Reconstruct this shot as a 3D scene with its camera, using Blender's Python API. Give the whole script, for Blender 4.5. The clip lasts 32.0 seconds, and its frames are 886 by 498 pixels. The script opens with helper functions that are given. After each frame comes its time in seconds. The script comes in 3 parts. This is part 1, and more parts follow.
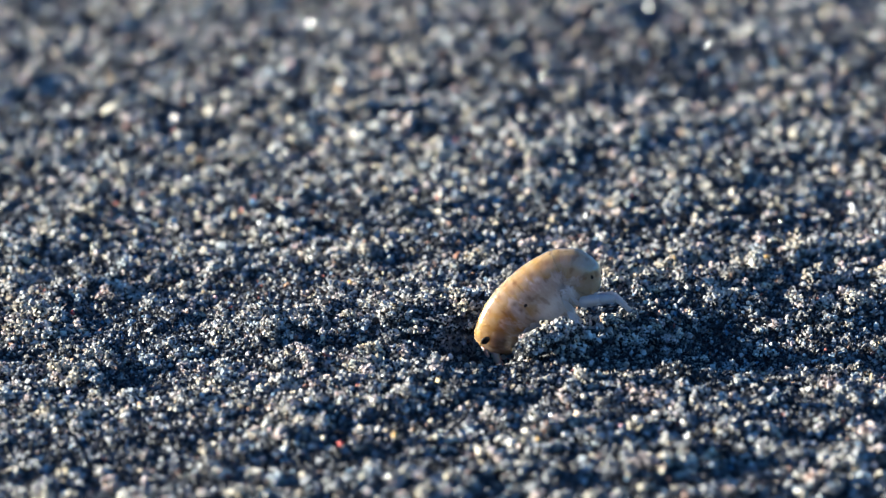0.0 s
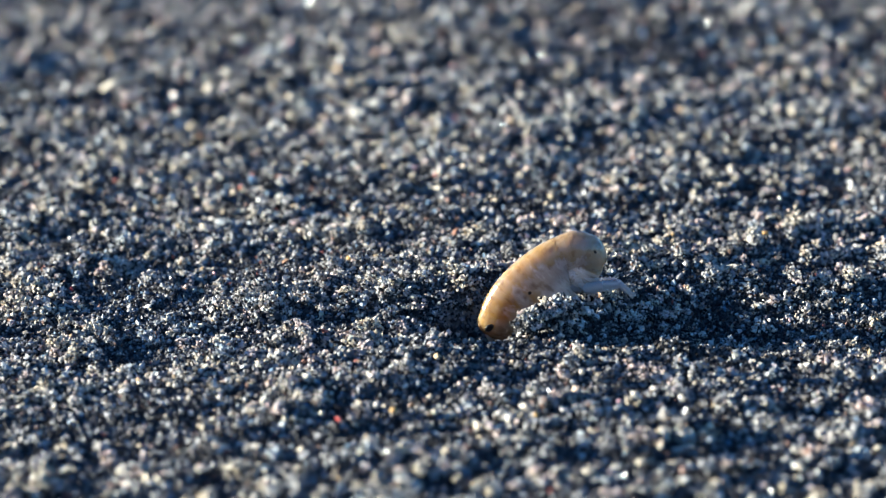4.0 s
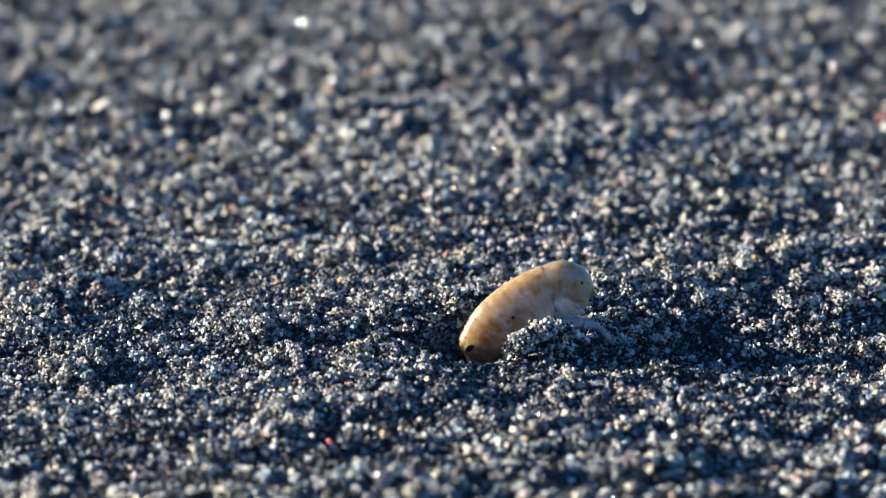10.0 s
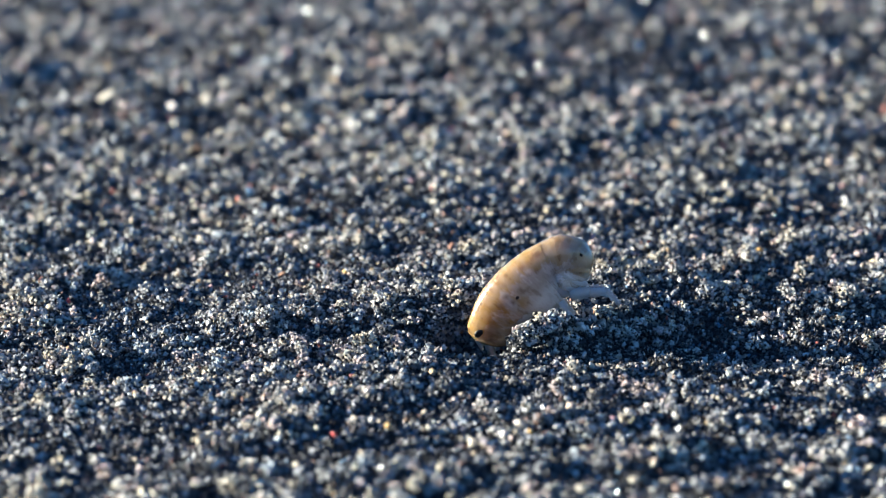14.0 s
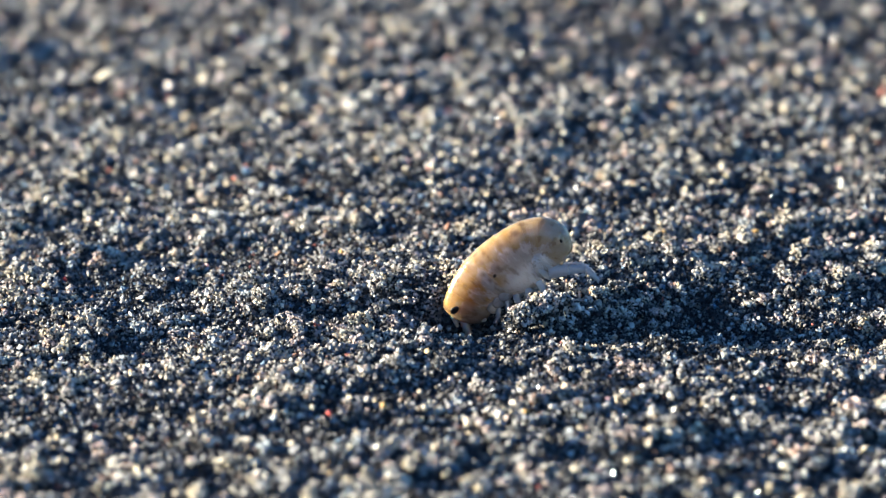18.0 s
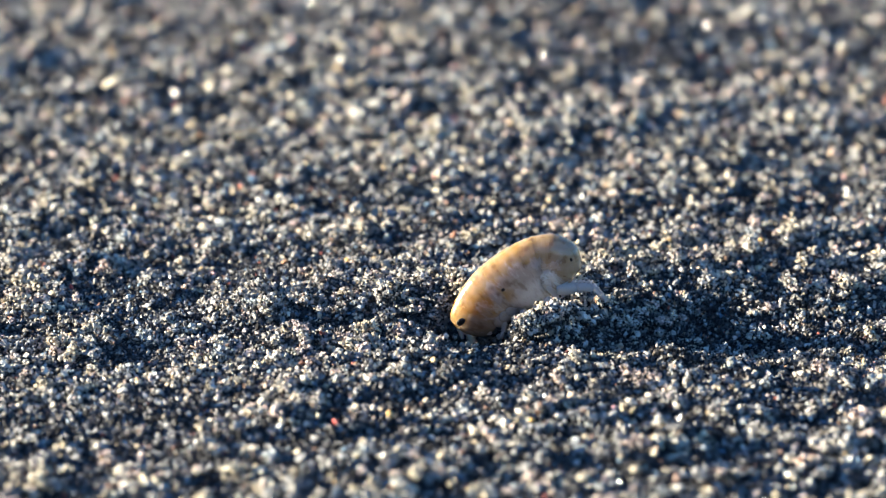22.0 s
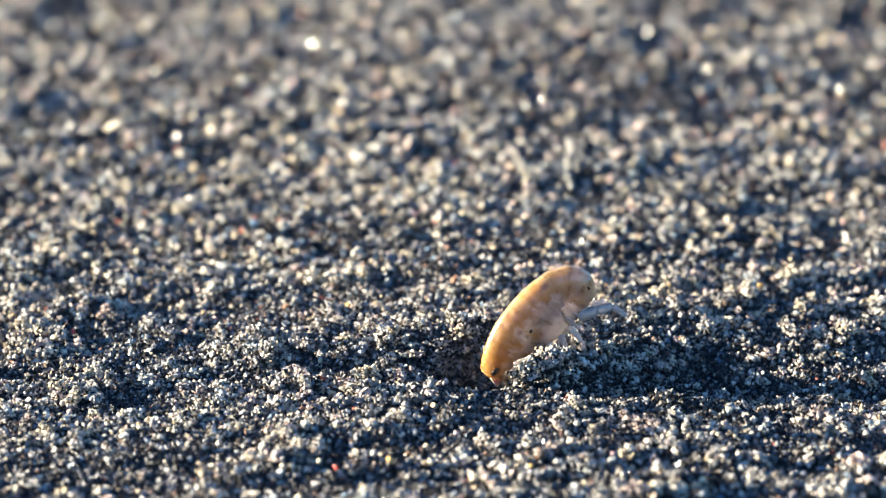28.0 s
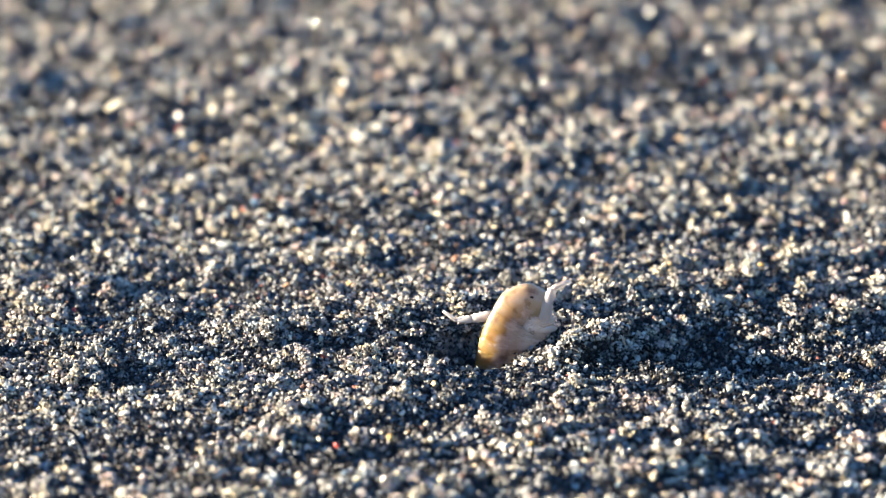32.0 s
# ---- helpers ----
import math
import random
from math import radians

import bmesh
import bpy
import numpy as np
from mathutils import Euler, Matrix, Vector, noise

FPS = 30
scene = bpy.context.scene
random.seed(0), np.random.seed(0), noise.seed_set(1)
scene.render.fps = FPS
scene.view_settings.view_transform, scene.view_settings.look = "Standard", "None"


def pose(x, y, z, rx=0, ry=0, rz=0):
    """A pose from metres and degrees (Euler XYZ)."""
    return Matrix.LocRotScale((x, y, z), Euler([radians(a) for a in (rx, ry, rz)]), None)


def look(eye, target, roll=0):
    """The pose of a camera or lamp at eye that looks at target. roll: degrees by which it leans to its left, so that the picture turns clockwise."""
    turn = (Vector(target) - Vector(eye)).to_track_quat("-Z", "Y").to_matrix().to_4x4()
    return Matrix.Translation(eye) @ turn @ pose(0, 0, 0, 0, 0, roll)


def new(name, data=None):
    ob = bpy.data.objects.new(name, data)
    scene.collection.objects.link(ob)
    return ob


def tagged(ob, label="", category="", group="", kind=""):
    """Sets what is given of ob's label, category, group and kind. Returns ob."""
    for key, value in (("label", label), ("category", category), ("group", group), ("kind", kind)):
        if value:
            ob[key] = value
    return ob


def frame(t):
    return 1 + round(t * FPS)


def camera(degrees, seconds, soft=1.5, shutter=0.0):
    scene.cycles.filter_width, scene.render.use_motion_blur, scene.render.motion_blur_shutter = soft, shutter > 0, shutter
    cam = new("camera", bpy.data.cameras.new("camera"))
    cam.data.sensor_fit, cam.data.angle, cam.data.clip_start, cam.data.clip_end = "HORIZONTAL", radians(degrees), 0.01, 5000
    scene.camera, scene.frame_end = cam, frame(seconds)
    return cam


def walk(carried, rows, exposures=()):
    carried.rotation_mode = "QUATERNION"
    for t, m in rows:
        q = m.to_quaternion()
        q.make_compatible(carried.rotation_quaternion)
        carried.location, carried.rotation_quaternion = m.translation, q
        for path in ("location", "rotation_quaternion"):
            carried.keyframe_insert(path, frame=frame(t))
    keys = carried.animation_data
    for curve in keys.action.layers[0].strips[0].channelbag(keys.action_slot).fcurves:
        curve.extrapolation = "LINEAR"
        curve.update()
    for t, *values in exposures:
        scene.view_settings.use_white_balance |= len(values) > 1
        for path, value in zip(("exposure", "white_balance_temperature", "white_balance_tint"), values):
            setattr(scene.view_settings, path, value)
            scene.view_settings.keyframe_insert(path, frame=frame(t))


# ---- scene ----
from mathutils.kdtree import KDTree
# The camera: a long macro lens, held by hand, looking down on the sand at about nineteen degrees.
cam = camera(12.0, 32.0, soft=1.2)
cam.data.dof.use_dof = True
cam.data.dof.focus_distance = 0.3575
cam.data.dof.aperture_fstop = 30.0
cam.data.dof.aperture_blades = 0

# seconds, eye in metres, turn to the left, tilt and lean in degrees
PATH = [
    (0, 0.00026, -0.33386, 0.12096, 0.162, -18.711, -0.768), (0.5, 0.00023, -0.33423, 0.12158, 0.187, -18.686, -0.738),
    (1, -0.00010, -0.33399, 0.12065, 0.168, -18.888, -0.803), (1.5, -0.00003, -0.33353, 0.12021, 0.105, -19.017, -0.786),
    (2, 0.00047, -0.33379, 0.12071, 0.232, -18.935, -0.919), (2.5, 0.00004, -0.33426, 0.12073, 0.152, -18.787, -0.808),
    (3, 0.00027, -0.33452, 0.12058, 0.155, -18.729, -0.711), (3.5, 0.00053, -0.33433, 0.12028, 0.199, -18.929, -0.800),
    (5.5, 0.00018, -0.33449, 0.12111, 0.087, -18.914, -0.686), (6, 0.00016, -0.33374, 0.12046, 0.076, -19.194, -0.730),
    (6.5, -0.00000, -0.33358, 0.12019, 0.030, -19.227, -0.677), (7, 0.00018, -0.33439, 0.12132, 0.061, -18.993, -0.623),
    (7.5, 0.00048, -0.33445, 0.12189, 0.062, -19.051, -0.500), (8, 0.00025, -0.33464, 0.12054, 0.043, -19.102, -0.560),
    (8.5, 0.00025, -0.33427, 0.12054, 0.010, -19.133, -0.549), (9, 0.00025, -0.33459, 0.12135, 0.040, -19.011, -0.535),
    (9.5, 0.00058, -0.33435, 0.12226, 0.055, -19.123, -0.450), (10, 0.00020, -0.33515, 0.12184, 0.003, -18.794, -0.399),
    (10.5, 0.00029, -0.33478, 0.12121, 0.058, -18.950, -0.466), (11, 0.00033, -0.33424, 0.12161, 0.106, -19.253, -0.604),
    (11.5, 0.00052, -0.33459, 0.12122, 0.156, -19.126, -0.483), (12, 0.00058, -0.33511, 0.12174, 0.169, -18.990, -0.387),
    (12.5, 0.00048, -0.33530, 0.12179, 0.207, -18.926, -0.477), (13, 0.00062, -0.33449, 0.12128, 0.229, -19.411, -0.512),
    (13.5, 0.00050, -0.33469, 0.12203, 0.172, -19.270, -0.385), (14, 0.00047, -0.33530, 0.12277, 0.117, -19.032, -0.356),
    (14.5, 0.00065, -0.33545, 0.12292, 0.141, -19.058, -0.332), (16.5, 0.00047, -0.33619, 0.12222, 0.045, -18.897, 0.006),
    (17, 0.00038, -0.33596, 0.12277, 0.071, -18.990, -0.033), (17.5, 0.00041, -0.33614, 0.12188, 0.081, -19.033, -0.138),
    (18, 0.00056, -0.33567, 0.12259, 0.079, -19.255, -0.096), (18.5, 0.00019, -0.33612, 0.12262, 0.022, -19.039, 0.005),
    (19, 0.00023, -0.33691, 0.12250, 0.061, -18.729, 0.022), (19.5, 0.00038, -0.33573, 0.12296, 0.118, -19.175, -0.098),
    (20, 0.00020, -0.33563, 0.12225, 0.090, -19.138, -0.067), (20.5, 0.00060, -0.33667, 0.12347, 0.158, -18.851, -0.046),
    (21, 0.00058, -0.33673, 0.12410, 0.190, -18.671, -0.044), (21.5, 0.00056, -0.33610, 0.12285, 0.186, -19.000, -0.055),
    (22, 0.00041, -0.33586, 0.12303, 0.142, -19.196, -0.037), (22.5, 0.00026, -0.33632, 0.12276, 0.086, -18.855, -0.010),
    (23, 0.00050, -0.33665, 0.12379, 0.080, -18.985, 0.068), (23.5, 0.00054, -0.33686, 0.12355, 0.049, -18.854, 0.078),
    (24, 0.00080, -0.33662, 0.12298, 0.145, -18.968, -0.003), (24.5, 0.00047, -0.33618, 0.12380, 0.057, -19.097, 0.048),
    (25, 0.00056, -0.33666, 0.12365, 0.042, -18.991, 0.063), (25.5, 0.00065, -0.33746, 0.12405, 0.090, -18.721, 0.049),
    (27.5, 0.00086, -0.33737, 0.12406, 0.221, -18.746, -0.010), (28, 0.00060, -0.33717, 0.12488, 0.178, -18.787, 0.053),
    (28.5, 0.00077, -0.33719, 0.12333, 0.144, -18.819, 0.075), (29, 0.00052, -0.33682, 0.12320, 0.133, -18.941, 0.070),
    (29.5, 0.00068, -0.33709, 0.12414, 0.201, -18.852, 0.028), (30, 0.00092, -0.33749, 0.12500, 0.241, -18.762, 0.054),
    (30.5, 0.00081, -0.33755, 0.12398, 0.296, -18.786, -0.002), (31, 0.00074, -0.33708, 0.12374, 0.249, -19.022, 0.018),
    (31.5, 0.00080, -0.33757, 0.12447, 0.249, -18.918, 0.001), (32, 0.00083, -0.33742, 0.12425, 0.228, -18.970, 0.099),
]
EXPOSURES = [(0, 2.31, 4950, 8), (9, 2.18, 5000, 8), (13, 2.21, 4900, 8), (19, 2.57, 5440, 9), (23, 2.66, 5540, 9), (32, 2.90, 5850, 10)]
walk(cam, [(t, pose(x, y, z, 90 + tilt, 0, turn) @ pose(0, 0, 0, 0, 0, lean)) for t, x, y, z, turn, tilt, lean in PATH], EXPOSURES)

# ---- light: a low sun from the side and a clear sky ----
SUN_HIGH, SUN_FROM = 11.2, 275.0          # degrees up, and clockwise from +y
world = bpy.data.worlds.new("sky")
scene.world = world
world.use_nodes = True
sky = world.node_tree.nodes.new("ShaderNodeTexSky")
sky.sky_type, sky.sun_disc = "NISHITA", False
sky.ozone_density, sky.dust_density = 4.5, 0.15
sky.sun_elevation, sky.sun_rotation = radians(SUN_HIGH), radians(SUN_FROM)
world.node_tree.links.new(sky.outputs[0], world.node_tree.nodes["Background"].inputs[0])
world.node_tree.nodes["Background"].inputs[1].default_value = 0.049
sun_way = Vector((math.sin(radians(SUN_FROM)) * math.cos(radians(SUN_HIGH)), math.cos(radians(SUN_FROM)) * math.cos(radians(SUN_HIGH)), math.sin(radians(SUN_HIGH))))
sun = new("sun", bpy.data.lights.new("sun", "SUN"))
sun.data.energy, sun.data.angle, sun.data.color = 4.7, radians(0.53), (1.0, 0.84, 0.57)
sun.matrix_world = look(sun_way * 2, (0, 0, 0))

MM = 0.001


# ---- materials ----
def material(name, color=(0.5, 0.5, 0.5), rough=0.5, **extra):
    m = bpy.data.materials.new(name)
    m.use_nodes = True
    bsdf = m.node_tree.nodes["Principled BSDF"]
    bsdf.inputs["Base Color"].default_value = (*color, 1)
    bsdf.inputs["Roughness"].default_value = rough
    for key, value in extra.items():
        bsdf.inputs[key.replace("_", " ")].default_value = value
    return m, m.node_tree.nodes, m.node_tree.links, bsdf


# what the sand is made of, shade and sunlight in its tones: share, colour
DARK_MIX = [
    (0.42, (0.013, 0.012, 0.013)), (0.20, (0.036, 0.033, 0.035)), (0.13, (0.10, 0.096, 0.095)),
    (0.08, (0.21, 0.197, 0.19)), (0.06, (0.34, 0.318, 0.295)), (0.03, (0.48, 0.45, 0.41)),
    (0.015, (0.40, 0.32, 0.22)), (0.03, (0.13, 0.18, 0.24)), (0.03, (0.19, 0.115, 0.085)), (0.005, (0.30, 0.10, 0.07)),
]
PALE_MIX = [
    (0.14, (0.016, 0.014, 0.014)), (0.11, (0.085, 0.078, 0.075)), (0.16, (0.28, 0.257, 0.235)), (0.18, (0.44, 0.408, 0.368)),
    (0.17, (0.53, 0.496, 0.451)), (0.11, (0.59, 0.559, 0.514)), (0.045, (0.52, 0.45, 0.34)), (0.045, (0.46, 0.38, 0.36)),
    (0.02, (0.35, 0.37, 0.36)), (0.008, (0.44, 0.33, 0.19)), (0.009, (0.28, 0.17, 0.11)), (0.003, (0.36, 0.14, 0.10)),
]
# grains darkened to carry the shade before and beyond the hopper
SHADED_MIX = [
    (0.46, (0.007, 0.006, 0.006)), (0.20, (0.024, 0.021, 0.021)), (0.12, (0.075, 0.068, 0.064)),
    (0.10, (0.19, 0.17, 0.15)), (0.07, (0.36, 0.33, 0.28)), (0.05, (0.50, 0.46, 0.39)),
]
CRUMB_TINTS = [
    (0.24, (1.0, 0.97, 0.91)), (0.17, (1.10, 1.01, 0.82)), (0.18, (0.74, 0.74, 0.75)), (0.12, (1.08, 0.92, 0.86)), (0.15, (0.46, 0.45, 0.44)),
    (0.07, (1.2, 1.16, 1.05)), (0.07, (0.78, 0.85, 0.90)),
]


def steps_of(nodes, table):
    ramp = nodes.new("ShaderNodeValToRGB")
    ramp.color_ramp.interpolation = "CONSTANT"
    at = 0.0
    for n, (share, color) in enumerate(table):
        stop = ramp.color_ramp.elements[n] if n < 2 else ramp.color_ramp.elements.new(at)
        stop.position, stop.color = at, (*color, 1)
        at += share
    return ramp


def grain_material(name, by_object, grain_tones, in_crumbs=False):
    m, nodes, links, bsdf = material(name, Specular_IOR_Level=0.26)
    chance = nodes.new("ShaderNodeObjectInfo") if by_object else nodes.new("ShaderNodeNewGeometry")
    value = chance.outputs["Random"] if by_object else chance.outputs["Random Per Island"]
    ramp = steps_of(nodes, grain_tones)
    links.new(value, ramp.inputs[0])
    speck = nodes.new("ShaderNodeTexNoise")
    speck.inputs["Scale"].default_value = 5200
    coords = nodes.new("ShaderNodeTexCoord")
    links.new(coords.outputs["Object"], speck.inputs["Vector"])
    spread = nodes.new("ShaderNodeMapRange")
    spread.inputs["To Min"].default_value, spread.inputs["To Max"].default_value = 0.55, 1.45
    links.new(speck.outputs["Fac"], spread.inputs["Value"])
    mix = nodes.new("ShaderNodeMix")
    mix.data_type, mix.blend_type = "RGBA", "MULTIPLY"
    mix.inputs["Factor"].default_value = 1.0
    links.new(ramp.outputs[0], mix.inputs["A"])
    links.new(spread.outputs[0], mix.inputs["B"])
    tinted = mix.outputs["Result"]
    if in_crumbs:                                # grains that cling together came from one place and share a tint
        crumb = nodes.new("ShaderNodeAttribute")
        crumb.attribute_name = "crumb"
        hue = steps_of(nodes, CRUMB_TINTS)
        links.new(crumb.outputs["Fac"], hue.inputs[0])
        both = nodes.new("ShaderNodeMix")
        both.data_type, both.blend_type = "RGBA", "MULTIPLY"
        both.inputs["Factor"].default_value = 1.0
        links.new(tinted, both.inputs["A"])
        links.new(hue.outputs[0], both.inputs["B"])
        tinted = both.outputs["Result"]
    links.new(tinted, bsdf.inputs["Base Color"])
    other = nodes.new("ShaderNodeTexWhiteNoise")
    other.noise_dimensions = "1D"
    links.new(value, other.inputs["W"])
    gloss = nodes.new("ShaderNodeValToRGB")      # one grain in seven is glassy
    for stop, (at, rough) in zip([gloss.color_ramp.elements[0], gloss.color_ramp.elements[1], gloss.color_ramp.elements.new(0.14), gloss.color_ramp.elements.new(0.16)],
                                 ((0.0, 0.28), (1.0, 0.70), (0.14, 0.34), (0.16, 0.42))):
        stop.position, stop.color = at, (rough, rough, rough, 1)
    links.new(other.outputs["Value"], gloss.inputs[0])
    links.new(gloss.outputs[0], bsdf.inputs["Roughness"])
    return m


sand_mat = grain_material("dark_sand", False, DARK_MIX)
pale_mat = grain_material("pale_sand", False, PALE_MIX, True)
shaded_mat = grain_material("shaded_sand", False, SHADED_MIX)
piece_mat = grain_material("sand_piece", True, PALE_MIX)


def bed_material():
    m, nodes, links, bsdf = material("sand_bed", rough=0.75)
    coords = nodes.new("ShaderNodeTexCoord")
    cells = nodes.new("ShaderNodeTexVoronoi")
    cells.inputs["Scale"].default_value = 2600
    links.new(coords.outputs["Object"], cells.inputs["Vector"])
    ramp = nodes.new("ShaderNodeValToRGB")
    ramp.color_ramp.elements[0].color, ramp.color_ramp.elements[1].color = (0.010, 0.010, 0.012, 1), (0.20, 0.19, 0.17, 1)
    ramp.color_ramp.elements[1].position = 0.9
    split = nodes.new("ShaderNodeSeparateColor")
    links.new(cells.outputs["Color"], split.inputs[0])
    links.new(split.outputs[0], ramp.inputs[0])
    links.new(ramp.outputs[0], bsdf.inputs["Base Color"])
    bump = nodes.new("ShaderNodeBump")
    bump.inputs["Strength"].default_value, bump.inputs["Distance"].default_value = 0.8, 0.0003
    bump.invert = True
    links.new(cells.outputs["Distance"], bump.inputs["Height"])
    links.new(bump.outputs[0], bsdf.inputs["Normal"])
    return m


bed_mat = bed_material()


def shell_material(name, tones, deep=0.0016):
    """The hopper's clear flesh under a moist skin. It follows how far along the body and how high on it a point lies.
    tones: back, flank, glow behind the head, flecks."""
    m, nodes, links, bsdf = material(name, rough=0.2, Specular_IOR_Level=0.45, Subsurface_Weight=1.0, Subsurface_Scale=deep, Coat_Weight=1.0, Coat_Roughness=0.2, Coat_IOR=1.45)
    bsdf.inputs["Subsurface Radius"].default_value = (1.0, 0.88, 0.70)
    back, flank, warm, flecks = tones

    def math_of(kind, a, b, c=None):
        node = nodes.new("ShaderNodeMath")
        node.operation = kind
        for slot, value in zip(node.inputs, (a, b) if c is None else (a, b, c)):
            if isinstance(value, (int, float)):
                slot.default_value = value
            else:
                links.new(value, slot)
        return node.outputs[0]

    def ease(value, lo, hi):
        node = nodes.new("ShaderNodeMapRange")
        node.interpolation_type = "SMOOTHSTEP"
        down = lo > hi
        node.inputs["From Min"].default_value, node.inputs["From Max"].default_value = min(lo, hi), max(lo, hi)
        node.inputs["To Min"].default_value, node.inputs["To Max"].default_value = (1.0, 0.0) if down else (0.0, 1.0)
        links.new(value, node.inputs["Value"])
        return node.outputs[0]

    def band(value, middle, wide):
        return ease(math_of("ABSOLUTE", math_of("SUBTRACT", value, middle), 0.0), wide, wide * 0.4)

    def blend(share, a, b):
        node = nodes.new("ShaderNodeMix")
        node.data_type = "RGBA"
        for slot, value in ((node.inputs["Factor"], share), (node.inputs["A"], a), (node.inputs["B"], b)):
            if isinstance(value, tuple):
                slot.default_value = (*value, 1)
            else:
                links.new(value, slot)
        return node.outputs["Result"]

    place = nodes.new("ShaderNodeAttribute")
    place.attribute_name = "skin"
    split = nodes.new("ShaderNodeSeparateXYZ")
    links.new(place.outputs["Vector"], split.inputs[0])
    along, high = split.outputs["X"], split.outputs["Z"]
    cloud = nodes.new("ShaderNodeTexNoise")
    cloud.inputs["Scale"].default_value, cloud.inputs["Detail"].default_value = 0.9, 3
    links.new(place.outputs["Vector"], cloud.inputs["Vector"])
    drift = math_of("MULTIPLY", math_of("SUBTRACT", cloud.outputs["Fac"], 0.5), 1.5)
    edge_at = math_of("ADD", math_of("ADD", high, drift), math_of("MULTIPLY", ease(along, 6.5, 9.0), 0.45))
    amber = math_of("MAXIMUM", ease(edge_at, 0.20, 0.48), math_of("MULTIPLY", ease(math_of("ADD", along, math_of("MULTIPLY", drift, 1.2)), 3.0, 1.0), 0.6))
    ribs = math_of("MULTIPLY_ADD", math_of("SINE", math_of("ADD", math_of("MULTIPLY", along, 6.1), math_of("MULTIPLY", drift, 3.0)), 0.0), 0.10, 0.90)
    tail_back = blend(math_of("MULTIPLY", ease(along, 7.5, 10.5), 0.75), back, tuple(0.4 * p + 0.6 * q for p, q in zip(back, flank)))
    tone = blend(math_of("MULTIPLY", amber, ribs), flank, tail_back)
    glow_at = math_of("MULTIPLY", band(high, -0.22, 0.75), math_of("MULTIPLY", ease(along, 0.6, 1.8), ease(along, 6.6, 3.4)))
    tone = blend(math_of("MULTIPLY", glow_at, ease(cloud.outputs["Fac"], 0.36, 0.62)), tone, warm)
    stretch = nodes.new("ShaderNodeCombineXYZ")
    links.new(math_of("MULTIPLY", along, 1.45), stretch.inputs[0])
    links.new(math_of("MULTIPLY", high, 3.1), stretch.inputs[1])
    cells = nodes.new("ShaderNodeTexVoronoi")
    cells.inputs["Scale"].default_value = 1.0
    links.new(stretch.outputs[0], cells.inputs["Vector"])
    which = nodes.new("ShaderNodeSeparateColor")
    links.new(cells.outputs["Color"], which.inputs[0])
    upper = math_of("MULTIPLY", band(high, 0.66, 0.36), ease(along, 3.6, 5.6))
    lower = math_of("MULTIPLY", band(high, 0.05, 0.36), math_of("MULTIPLY", ease(along, 1.4, 2.4), ease(along, 8.0, 6.0)))
    spots = math_of("MULTIPLY", ease(cells.outputs["Distance"], 0.60, 0.10), ease(which.outputs[0], 0.35, 0.6))
    spots = math_of("MULTIPLY", math_of("MULTIPLY", spots, math_of("MAXIMUM", upper, lower)), 0.65)
    tone = blend(spots, tone, flecks)
    tone = blend(math_of("MULTIPLY", ease(high, -0.35, -1.0), ease(along, 3.2, 5.6)), tone, (0.50, 0.43, 0.385))      # the milky belly
    veil = nodes.new("ShaderNodeTexNoise")                  # what lies under the skin shows through in soft clouds
    veil.inputs["Scale"].default_value, veil.inputs["Detail"].default_value = 1.5, 4
    links.new(place.outputs["Vector"], veil.inputs["Vector"])
    tone = blend(math_of("MULTIPLY", ease(veil.outputs["Fac"], 0.52, 0.66), math_of("MULTIPLY_ADD", amber, -0.6, 0.7)), tone, (0.40, 0.33, 0.295))
    tone = blend(math_of("MULTIPLY", ease(veil.outputs["Fac"], 0.47, 0.33), 0.45), tone, flecks)
    links.new(tone, bsdf.inputs["Base Color"])
    fine = nodes.new("ShaderNodeTexNoise")
    fine.inputs["Scale"].default_value, fine.inputs["Detail"].default_value = 3.0, 2
    links.new(place.outputs["Vector"], fine.inputs["Vector"])
    bump = nodes.new("ShaderNodeBump")
    bump.inputs["Strength"].default_value, bump.inputs["Distance"].default_value = 0.4, 0.0001
    links.new(fine.outputs["Fac"], bump.inputs["Height"])
    links.new(bump.outputs[0], bsdf.inputs["Normal"])
    return m


AMBER, MILK, ORANGE, BROWN = (0.222, 0.132, 0.036), (0.29, 0.228, 0.19), (0.24, 0.124, 0.024), (0.085, 0.036, 0.009)
skin = shell_material("amber_skin", (AMBER, MILK, ORANGE, BROWN), 0.005)
pale_skin = shell_material("milky_skin", ((0.46, 0.41, 0.38), (0.48, 0.43, 0.41), (0.46, 0.38, 0.30), (0.40, 0.30, 0.20)), 0.004)
belly_skin = shell_material("belly_skin", ((0.30, 0.22, 0.15), (0.33, 0.27, 0.23), (0.34, 0.21, 0.09), (0.26, 0.15, 0.06)), 0.004)
limb_skin, _, _, limb_bsdf = material("limb_skin", (0.56, 0.50, 0.48), 0.3, Subsurface_Weight=0.5, Subsurface_Scale=0.0006, Transmission_Weight=0.3, Alpha=0.75)
limb_bsdf.inputs["Subsurface Radius"].default_value = (1.0, 0.85, 0.75)
mouth_skin = material("mouth_skin", (0.54, 0.39, 0.30), 0.3, Subsurface_Weight=0.5, Subsurface_Scale=0.0006)[0]
eye_black = material("eye_black", (0.010, 0.008, 0.008), 0.3)[0]
spot_brown = material("spot_brown", (0.012, 0.007, 0.006), 0.75, Specular_IOR_Level=0.15)[0]


